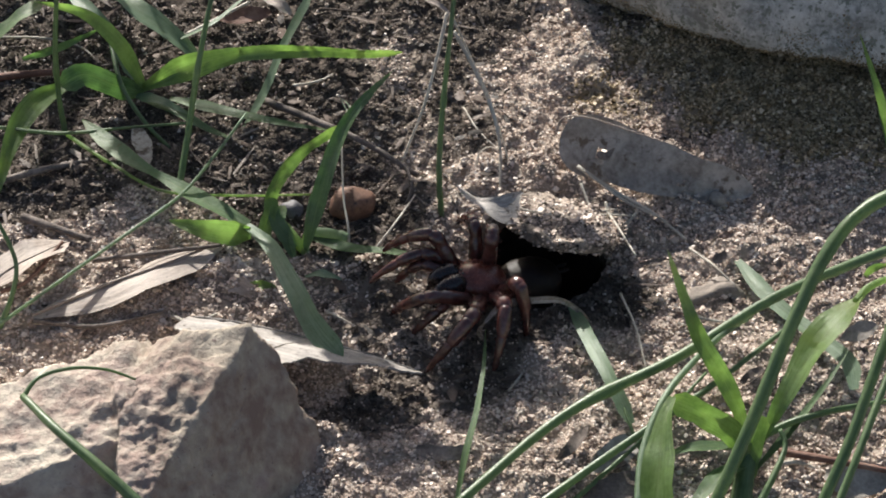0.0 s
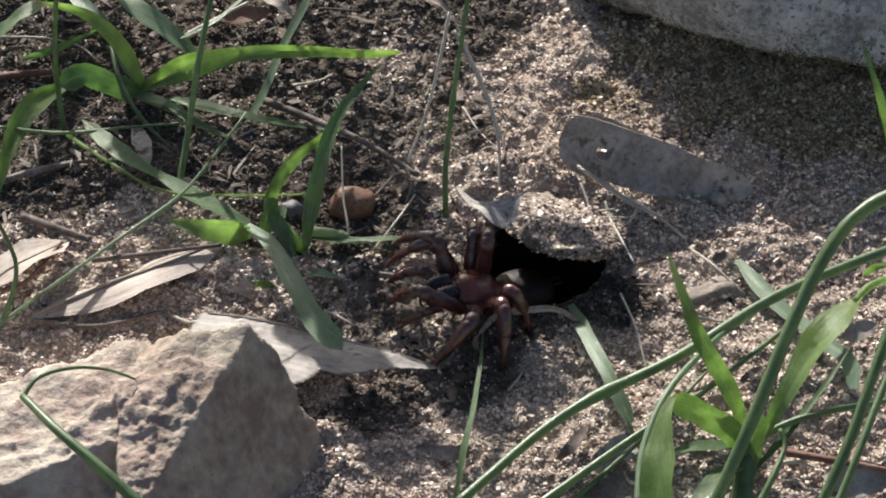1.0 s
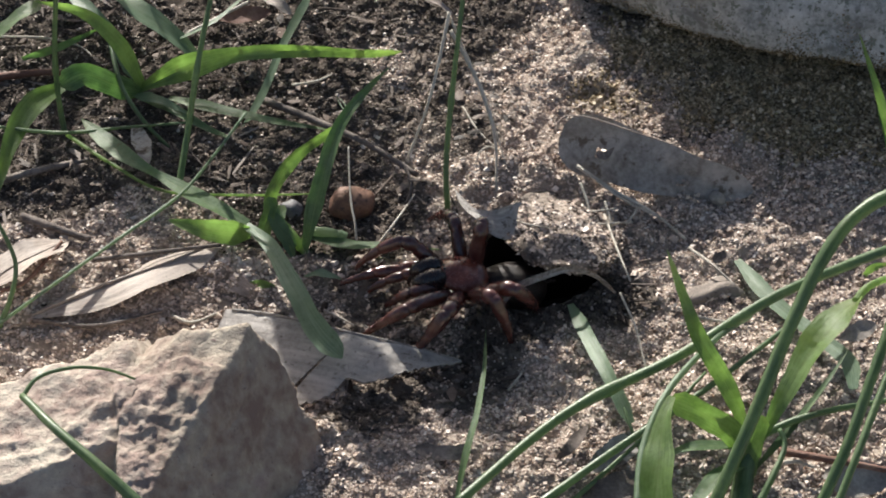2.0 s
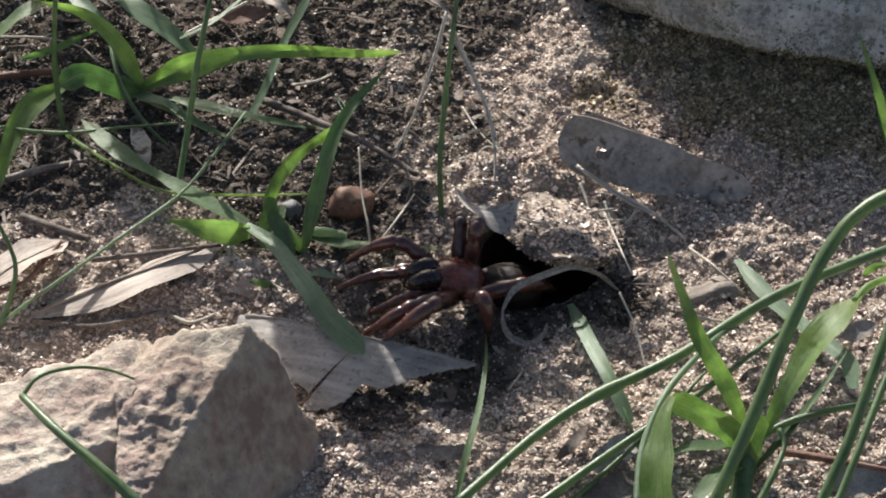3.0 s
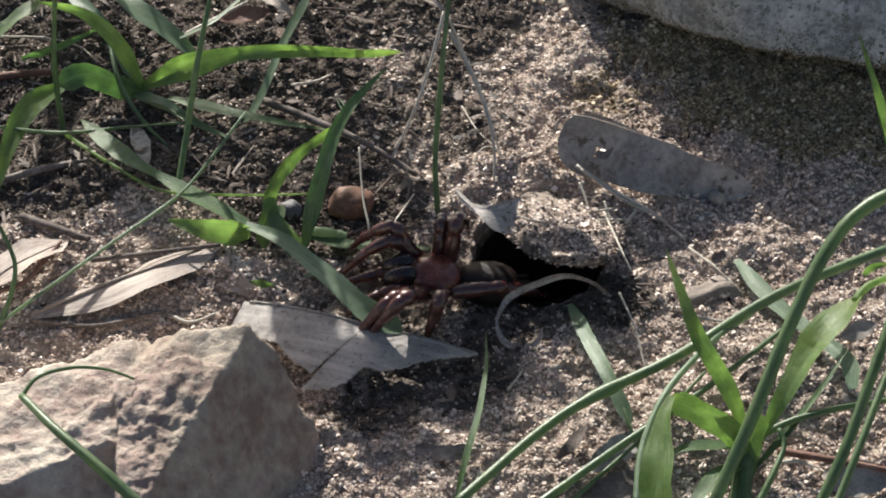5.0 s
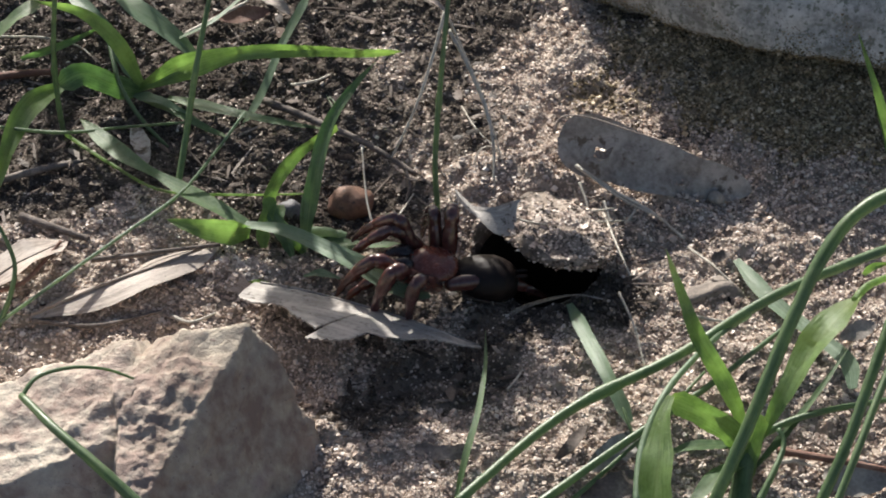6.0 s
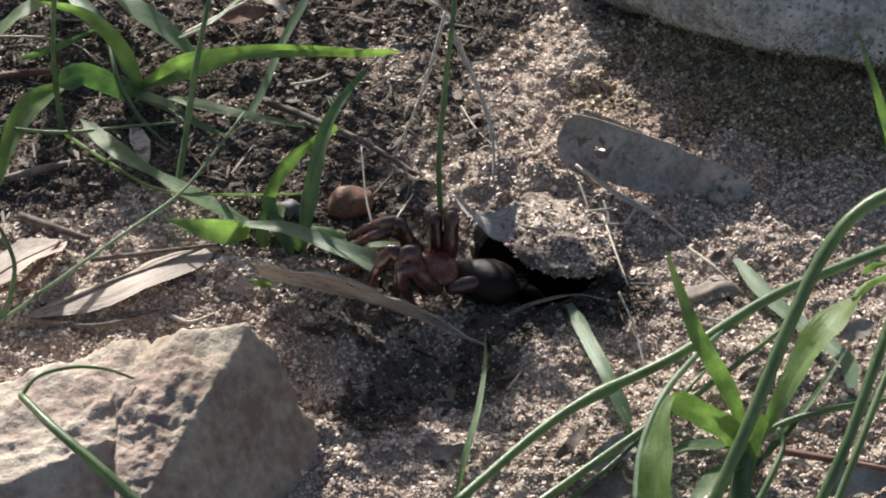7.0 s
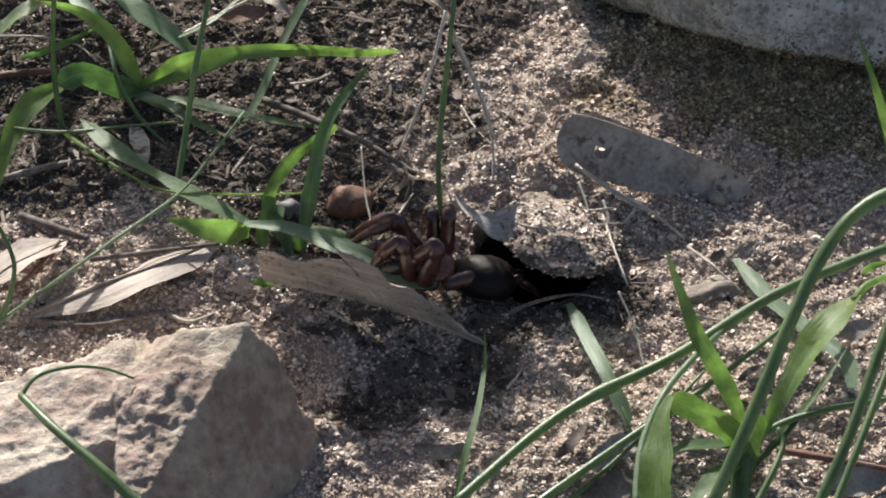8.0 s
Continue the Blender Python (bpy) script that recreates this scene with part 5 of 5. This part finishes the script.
def limb(name, lengths, widths, mat, parent, label="", bends=None):
    """A curved tapering tube along x, bent down by bends at each joint, a little swollen between the joints."""
    joints, an = [Vector((0, 0, 0))], 0.0
    for i, ln in enumerate(lengths):
        an += bends[i] if bends else 0.0
        joints.append(joints[-1] + Vector((math.cos(radians(an)), 0, -math.sin(radians(an)))) * ln)
    n, sides, total = 12 * len(lengths), 14, sum(lengths)
    line = smooth_line(joints, n)
    verts, faces = [], []
    for k in range(-1, n + 2):
        c = min(max(k, 0), n)
        s, i = total * c / n, 0
        while i < len(lengths) - 1 and s > lengths[i]:
            s -= lengths[i]
            i += 1
        u = s / lengths[i]
        r = (widths[i] + (widths[i + 1] - widths[i]) * u) / 2 * (0.83 + 0.23 * math.sin(math.pi * min(1.0, u)) ** 0.7)
        way = (line[min(c + 1, n)] - line[max(c - 1, 0)]).normalized()
        up = Vector((-way.z, 0, way.x))
        p = line[c]
        if k in (-1, n + 1):
            p, r = p + way * (r * 0.55 * (1 if k > 0 else -1)), r * 0.45
        for j in range(sides):
            a = 2 * math.pi * j / sides
            rr = r * (1 + 0.05 * noise.noise(Vector((k * 0.9, j * 1.7, total))))
            verts.append(p + up * (rr * 1.08 * math.cos(a)) + Vector((0, rr * math.sin(a), 0)))
    rows = n + 3
    for k in range(rows - 1):
        for j in range(sides):
            a, b = k * sides + j, k * sides + (j + 1) % sides
            faces.append((a, b, b + sides, a + sides))
    faces.append(tuple(range(sides - 1, -1, -1)))
    faces.append(tuple(range((rows - 1) * sides, rows * sides)))
    rng = random.Random(int(total * 100) + len(name))
    for _ in range(int(total * 9)):
        k, j = rng.randrange(2, rows - 2), rng.randrange(sides)
        foot_, mid = Vector(verts[k * sides + j]), line[min(max(k - 1, 0), n)]
        out = (foot_ - mid).normalized()
        way = (line[min(k, n)] - line[max(k - 2, 0)]).normalized()
        tip = foot_ + (out + way * rng.uniform(0.4, 1.2)).normalized() * rng.uniform(0.35, 0.9)
        b = len(verts)
        verts += [foot_ + way * 0.05, foot_ - way * 0.05 + out.cross(way) * 0.05, foot_ - way * 0.05 - out.cross(way) * 0.05, tip]
        faces += [(b, b + 1, b + 3), (b + 1, b + 2, b + 3), (b + 2, b, b + 3)]
    return solid(name, verts, faces, mat, parent, label), joints[-1]


spider = thing("spider", (0, 0, 0), "glossy dark reddish-brown trapdoor spider climbing out of its burrow", "spider")


def head_shape(q):
    z = q.z * (0.55 if q.z < 0 else 1.0)
    if q.z > 0:
        z += 0.8 * math.exp(-((q.x - 2.0) / 2.2) ** 2 - (q.y / 2.2) ** 2)
        z -= 0.35 * math.exp(-((q.x + 1.4) / 0.8) ** 2 - (q.y / 1.4) ** 2)
        z -= 0.18 * math.exp(-((abs(q.y) - 0.9 - 0.45 * abs(q.x + 1.2)) / 0.35) ** 2)
    return Vector((q.x, q.y, z))


egg("carapace", (9.8, 8.8, 4.8), CARAPACE, spider, sharp=-0.06, shape=head_shape, fuzz=0.03, label="glossy reddish-brown carapace")
egg("abdomen", (12.6, 9.0, 7.6), FUR, spider, (-9.6, 0, -2.4), (0, -10, 0), sharp=-0.16, fuzz=0.05, label="dark brown downy abdomen")
for s in (-1, 1):
    egg("chelicera", (6.4, 3.5, 4.6), SHELL_DARK, spider, (6.0, 1.55 * s, 0.2), (0, 16, 0), sharp=-0.12, fuzz=0.03, label="bulging black jaw")
    fang, _ = limb("fang", [2.2, 1.8], [0.8, 0.6, 0.15], SHELL_DARK, spider, bends=[80, 45])
    fang.location = Vector((8.4, 1.6 * s, -0.9)) * MM
    for ex in (0.0, 0.7):
        egg("eye", (0.6, 0.6, 0.5), EYE_BLACK, spider, (3.4 + ex, 0.45 * s, 2.1 - ex * 0.35), sub=2)
    egg("spinneret", (2.4, 0.8, 0.8), FUR, spider, (-16.0, 0.7 * s, -1.0), (0, 10, 0), sub=2)

LEGS = {}


def add_leg(key, side, hip, kind="leg", k=1.0):
    fem = [6.6 * k, 2.8 * k] if kind == "leg" else [4.0, 1.8]
    leg, knee = limb(kind, fem, [2.7 * k, 2.7 * k, 2.5 * k] if kind == "leg" else [2.1, 2.1, 1.9], SHELL, spider, bends=[-6, 14])
    shin, ankle = limb("shin", [4.8 * k] if kind == "leg" else [3.2], [2.5 * k, 2.1 * k] if kind == "leg" else [1.9, 1.6], SHELL, leg, bends=[0])
    foot, tip = limb("foot", [4.0 * k, 2.9 * k] if kind == "leg" else [2.8, 1.2], [1.8 * k, 1.25 * k, 0.6 * k] if kind == "leg" else [1.5, 1.2, 0.8], SHELL, leg, bends=[14, 8])
    for v in foot.data.vertices:
        v.co += ankle * MM
    reach = (ankle + tip)
    LEGS[key] = (leg, shin, foot, Vector(hip), knee, reach)


for i, x in enumerate((3.0, 1.1, -1.0, -3.0)):
    y = (3.4, 4.1, 4.1, 3.4)[i]
    add_leg("near%d" % i, 1, (x, y, -1.4), k=(1.0, 1.1, 1.04, 1.04)[i])
    add_leg("far%d" % i, -1, (x, -y, -1.4), k=(0.97, 0.95, 0.92, 1.04)[i])
add_leg("near_palp", 1, (4.2, 1.9, -0.7), "palp")
add_leg("far_palp", -1, (4.2, -1.9, -0.7), "palp")


# ---- what moves ----
def between(rows, t):
    """The value at t of rows (seconds, tuple), eased from row to row."""
    if t <= rows[0][0]:
        return Vector(rows[0][1])
    for (t0, a), (t1, b) in zip(rows, rows[1:]):
        if t <= t1:
            u = (t - t0) / (t1 - t0)
            u = u * u * (3 - 2 * u)
            return Vector(a).lerp(Vector(b), u)
    return Vector(rows[-1][1])


TIMES = (0.0, 0.35, 0.7, 0.85, 1.0, 1.15, 1.3, 1.5, 1.7, 2.25, 2.8, 3.15, 3.5, 3.75, 4.0, 4.25, 4.5, 4.7, 5.25, 5.8, 6.0, 6.2, 6.35, 6.5, 6.75, 7.0, 7.25, 7.5, 7.75, 8.0)

# seconds and the place of the middle of the carapace
BODY = [(0.0, (6.3, -13.1, 5)), (0.7, (6.1, -13.4, 5)), (1.0, (5.2, -15.2, 4.3)), (1.3, (3.8, -13.5, 5.9)), (1.5, (3.6, -13.5, 5.9)), (2.8, (2.8, -13.8, 5.9)), (3.5, (2.2, -13.8, 5.9)),
        (4.0, (1.6, -12.7, 6.5)), (4.5, (0.2, -13, 6)), (4.7, (-1.2, -13, 5.5)), (5.8, (-1.8, -10.8, 5.8)), (6.5, (-1.6, -10.3, 5.4)), (7.0, (-1.6, -11.3, 5.2)), (8.0, (-2.2, -10.6, 5.4))]
# seconds and heading, pitch, roll in degrees
TURN = [(0.0, (200, -6, 0)), (1.0, (200, -8, 0)), (1.3, (190, -8, 0)), (2.8, (190, -8, 0)), (3.5, (190, -8, 0)), (4.5, (186, -6, 0)), (5.8, (180, -4, 0)), (8.0, (180, -4, 0))]

# seconds and how far the knees stand out
SPREAD = [(0.0, (0.7, 0, 0)), (4.7, (0.6, 0, 0)), (5.8, (0.1, 0, 0)), (8.0, (-0.1, 0, 0))]

# seconds and the place of each foot
FEET = {
    "far0": [(0, (-10.6, -6.2, 5.1)), (1.0, (-8.9, -4.7, 5.2)), (1.3, (-12.9, -10, 4.8)), (1.5, (-14.9, -10.7, 3.8)), (2.8, (-16.9, -7.9, 4.3)), (3.5, (-17.6, -9.6, 3.1)), (4.5, (-16.8, -6.5, 4.4)), (5.8, (-15.7, -4.2, 5.5)), (6.5, (-16.7, -4.5, 5.6)), (8.0, (-16.3, -3.7, 5.6))],
    "far1": [(0, (-12.9, -11.7, 2.6)), (1.0, (-9.9, -7.9, 2.9)), (1.5, (-17.9, -11, 2)), (2.8, (-20.8, -12.8, 1)), (3.5, (-18.6, -11.7, 1.9)), (4.5, (-17.7, -11.6, 2.9)), (5.8, (-17, -8.4, 4.2)), (6.5, (-17.8, -7.4, 4.4)), (8.0, (-16.9, -5.7, 4.5))],
    "far2": [(0, (2.6, 2, 4.5)), (1.0, (4.7, 2, 4.5)), (1.3, (-4.5, 2.3, 3.6)), (1.5, (-4, 3, 3.6)), (2.8, (1.6, 3.4, 4.6)), (4.5, (0.6, -0.5, 3.3)), (5.8, (-3.5, 0.5, 2.4)), (6.5, (-3.3, -0.2, 2.4)), (8.0, (-3.3, 0.5, 2.4))],
    "far3": [(0, (8.5, -1.2, 5.3)), (1.5, (6.7, -1.5, 4.2)), (4.5, (5.7, -0.1, 4.3)), (5.8, (1.6, 2.3, 3.5)), (8.0, (1.1, 3, 3.6))],
    "near0": [(0, (-9.1, -16.2, -0.8)), (0.7, (-9.2, -15.7, -0.7)), (1.0, (-9.4, -14.7, -0)), (1.3, (-18.1, -19.6, 1.9)), (1.5, (-13.7, -21.2, -0.7)), (2.8, (-14.1, -23.8, -0.9)), (3.5, (-17.7, -21.5, -0.4)), (4.0, (-17, -18.6, 0.9)), (4.5, (-14.9, -24.9, -0.9)), (4.7, (-15.1, -25.8, -1)), (5.8, (-18.7, -16.4, 0.9)), (6.2, (-18.3, -12.6, 2.8)), (6.5, (-12.3, -14.3, 1.2)), (8.0, (-13.3, -12.7, 3.5))],
    "near1": [(0, (-3.1, -29.3, -2.3)), (0.7, (-3.1, -29.1, -2.3)), (1.0, (-2.3, -28.6, -2.3)), (1.3, (-4.8, -27.1, -1.8)), (1.5, (-3.8, -26.4, -1.8)), (2.8, (-9.2, -27.3, -1.5)), (3.15, (-12.1, -26.1, 2.7)), (3.5, (-9.2, -23.4, -1.3)), (3.75, (-5.8, -23.1, 4.5)), (4.0, (-13.1, -24.3, 2.9)), (4.25, (-14.1, -24.8, -1)), (4.5, (-14.1, -25.1, -1)), (4.7, (-14.1, -25.1, -1)), (5.8, (-13.4, -20.6, -0.1)), (6.5, (-7.7, -17, 0.5)), (8.0, (-7.2, -13.4, 3.1))],
    "near2": [(0, (8.6, -30.2, -1.7)), (0.7, (9.3, -30.3, -1.6)), (1.0, (10.1, -30.1, -1.6)), (1.3, (11.4, -25.2, -1)), (1.5, (13.3, -25.2, -1.2)), (2.8, (9.5, -21.8, -1.4)), (3.5, (0.6, -25.2, -2.2)), (3.75, (1.1, -22.7, 3.5)), (4.0, (4.5, -21.6, 3.8)), (4.25, (-1.9, -22.8, -0.5)), (4.5, (-1.4, -22.9, -2)), (5.8, (-5.9, -21, -1.2)), (6.5, (-4.4, -17, -0.6)), (8.0, (-2.4, -14.5, -0.2))],
    "near3": [(0, (14.4, -21.9, -1.4)), (1.5, (15.4, -20.6, -1.2)), (2.25, (17.5, -14, 1)), (2.8, (20, -8.5, -3)), (4.0, (19.5, -8.5, -3)), (4.7, (19.5, -9, -3.5)), (5.8, (19.5, -9.5, -4.5)), (7.0, (19.5, -9.5, -4.5)), (8.0, (18.5, -9, -4.5))],
    "near_palp": [(0, (-5.3, -20.7, -1.2)), (1.0, (-8.3, -19.6, -0.9)), (1.5, (-9.3, -16.5, 1.7)), (3.5, (-13.2, -18.3, 0.7)), (4.5, (-15.7, -18.5, 0.8)), (5.8, (-18.3, -15.2, 0.5)), (6.5, (-11.9, -12, 1.5)), (8.0, (-11.4, -10.3, 2.7))],
    "far_palp": [(0, (-8.4, -10.5, 1.5)), (1.0, (-9.4, -10.6, 1.6)), (1.5, (-12.4, -13.3, 1.4)), (3.5, (-17.4, -11, 2)), (5.8, (-20.1, -13.7, 1.8)), (6.5, (-18.4, -9.7, 2.2)), (8.0, (-15.9, -7.9, 3.2))],
}


def bend_leg(key, foot_at, spread):
    """Poses of the upper leg and of the shin so that the foot comes to foot_at, in the spider's space. spread: how far the knees of the near legs stand out."""
    leg, shin, foot, hip, knee, reach = LEGS[key]
    a, c = knee.length, reach.length
    way = foot_at - hip
    d = min(max(way.length, abs(a - c) + 0.4), (a + c) * 0.995)
    way.normalize()
    across = way.cross(Vector((0, spread if hip.y > 0 else 0.0, 1)))
    if across.length < 0.05:
        across = Vector((0, 1 if hip.y > 0 else -1, 0)).cross(Vector((0, 0, 1)))
    across.normalize()
    lift = math.acos(max(-1, min(1, (a * a + d * d - c * c) / (2 * a * d))))
    inner = math.acos(max(-1, min(1, (a * a + c * c - d * d) / (2 * a * c))))
    x = Matrix.Rotation(lift, 3, across) @ way
    y = -across
    z = x.cross(y)
    rot = Matrix((x, y, z)).transposed()
    fix_a = math.atan2(-knee.z, knee.x)
    fix_c = math.atan2(-reach.z, reach.x)
    upper = Matrix.LocRotScale(hip * MM, (rot @ Matrix.Rotation(-fix_a, 3, "Y")).to_quaternion(), None)
    turn = math.pi - inner + fix_a - fix_c
    lower = Matrix.LocRotScale(knee * MM, Matrix.Rotation(turn, 3, "Y").to_quaternion(), None)
    return upper, lower


def sway(ob, rows):
    """Turns a thing about its foot; rows: seconds and degrees about x, y and z, and a shift in x and y."""
    at = ob.location.copy()
    walk(ob, [(t, pose(at.x + sx * MM, at.y + sy * MM, at.z, rx, ry, rz)) for t, rx, ry, rz, sx, sy in rows])


def motions():
    body, legs = [], {k: ([], []) for k in FEET}
    for t in TIMES:
        p, (yaw, pitch, roll) = between(BODY, t), between(TURN, t)
        m = pose(p.x * MM, p.y * MM, p.z * MM, roll, pitch, yaw)
        body.append((t, m))
        back = m.inverted()
        for k, rows in FEET.items():
            local = (back @ (between(rows, t) * MM)) / MM
            up, low = bend_leg(k, local, between(SPREAD, t).x)
            legs[k][0].append((t, up))
            legs[k][1].append((t, low))
    walk(spider, body)
    for k, (ups, lows) in legs.items():
        walk(LEGS[k][0], ups)
        walk(LEGS[k][1], lows)
        walk(LEGS[k][2], lows)

    # the lid lifts and sinks on its hinge at the back
    at = door.location.copy()
    walk(door, [(t, pose(at.x, at.y, at.z, -a + 1.5, 9, 0)) for t, a in
                ((0, 23), (0.7, 22), (1.0, 20), (1.3, 6), (1.5, 11), (1.7, 12), (2.8, 16), (3.5, 16), (4.7, 17), (5.8, 15), (6.5, 14), (7.0, 11), (8.0, 11))])

    # the flake slides out, then is pulled up on its edge
    walk(flake, [(t, pose(x * MM, y * MM, z * MM, a, b, c)) for t, (x, y, z), a, b, c in (
        (0.0, (-23.9, -27.0, 2.2), -32, 3.4, -15.3), (0.8, (-23.9, -27.0, 2.2), -32, 3.4, -15.3), (0.95, (-23.3, -26.6, 2.2), -24, 3.4, -15.1), (1.15, (-18.0, -24.8, 2.2), 4, 3.5, -13.5),
        (1.7, (-17.9, -24.5, 2.2), 6, 3.4, -13.5), (2.8, (-14.7, -25.9, 2.2), 10, 3.5, -12.5), (3.0, (-14.7, -25.9, 2.2), 9, 3.5, -12.5), (3.3, (-14.6, -24.1, 2.2), 7, 3.4, -12.6),
        (4.7, (-14.5, -23.8, 2.2), 7, 3.4, -12.5), (5.25, (-13.7, -21.6, 2.2), -10, 3.4, -16.0), (5.8, (-13.1, -19.7, 2.2), -27, 3.3, -18.7), (6.1, (-13.0, -19.5, 2.2), -25, 3.3, -19.1),
        (6.5, (-12.2, -18.1, 2.2), -54, 3.3, -22.3), (7.0, (-12.0, -18.7, 2.2), -64, 3.4, -21.0), (7.4, (-11.8, -18.9, 2.2), -78, 3.4, -20.4), (8.0, (-11.8, -18.9, 2.2), -80, 3.4, -20.4))])

    walk(curl, [(t, pose(x * MM, y * MM, z * MM, a, b, c)) for t, (x, y, z), a, b, c in (
        (0.0, (19.2, -19.8, 6), 0, 24, 0), (0.7, (19.2, -20.2, 6), 0, 24, 0), (1.0, (18.3, -22.1, 6), 0, 22, 0), (1.2, (20.1, -19.5, 7), 0, 16, 0), (1.5, (20.6, -17.2, 9), 0, 4, 0),
        (2.8, (21.4, -15.5, 9.5), 0, 2, 0), (3.5, (20.6, -16.2, 9.5), 0, 0, 0), (4.7, (19.9, -16.4, 9.5), 0, 0, 0), (5.25, (20.6, -16.6, 6.0), 20, 2, 4), (5.8, (21.2, -15.8, 3.2), 42, 2, 8), (8.0, (21.2, -15.8, 3.2), 42, 2, 8))])

    walk(strip_end, [(t, pose(-10.7 * MM, -5.0 * MM, -5.5 * MM, a, 0, b)) for t, a, b in ((0, 85, 0), (1.2, 85, 0), (2.3, 45, 0), (3.0, 14, 0), (3.85, 0, 0), (4.7, 0, 0), (5.8, -40, 20), (8.0, -40, 20))])

    # grass and straw nudged by the spider and a light wind
    sway(sway_stem, [(t, 0, a, 0, s, 0) for t, a, s in ((0, 0, 0), (0.5, 1.2, 0.3), (1.0, 2.6, 0.8), (1.5, 0.6, 1.6), (2.8, 0.8, 0.3), (3.5, 0.5, 0), (4.5, -0.4, -0.4), (6.5, -0.5, -0.3), (7.0, 0.6, 0.2), (8.0, 0.5, 0.2))])
    sway(sway_straw, [(t, 0, a, 0, s, 0) for t, a, s in ((0, 0, 0), (1.0, -1.5, 0.5), (1.5, -3.2, 0.6), (2.8, 4, 0.2), (3.5, 4.5, 0), (4.5, 3.5, -0.3), (6.5, 4, 0), (8.0, 2, 0.2))])
    sway(sway_straw_b, [(t, 0, a, 0, s, 0) for t, a, s in ((0, 0, 0), (1.0, 0.8, -0.2), (1.5, 0.8, -0.5), (3.5, 0.6, -0.9), (6.5, 1.2, -1.0), (8.0, 0.8, -1.0))])
    sway(swaying, [(t, 0, a, 0, 0, 0) for t, a in ((0, 0), (0.7, -1), (1.0, -5), (1.3, -1.2), (1.7, -1.5), (2.8, -2), (4.7, -1.5), (5.8, -6), (6.5, -7), (8.0, -7))])
    sway(bowed, [(t, a, 0, b, 0, 0) for t, a, b in ((0, 0, 0), (0.7, 0, 0), (1.0, -4, 0), (1.3, -1, 0), (2.8, 0, 1), (3.0, 2, 7), (3.3, 4, 12), (4.5, 4, 13), (4.7, 4, 14), (5.2, 2, 25), (5.8, 0, 32), (6.5, 0, 36), (7.5, 0, 38), (8.0, 0, 38))])
    sway(front, [(t, 0, a, 0, 0, 0) for t, a in ((0, -5), (0.7, -6), (1.0, -10), (1.3, -7), (1.7, -4), (2.8, -1), (3.5, 0), (4.7, 1), (5.8, 0), (8.0, 0))])
    sway(loose_straw, [(t, 0, a, 0, s, 0) for t, a, s in ((0, 0, 0), (1.3, 0, 0), (1.7, 0, 0.4), (2.8, -5, 4), (4.7, -5, 4), (5.8, -7, 5), (8.0, -7, 5))])
    sway(low_blade, [(t, a, 0, b, 0, 0) for t, a, b in ((0, 0, -4), (0.7, 0, -3), (1.0, -8, 8), (1.3, 0, 2), (8.0, 0, 2))])


motions()
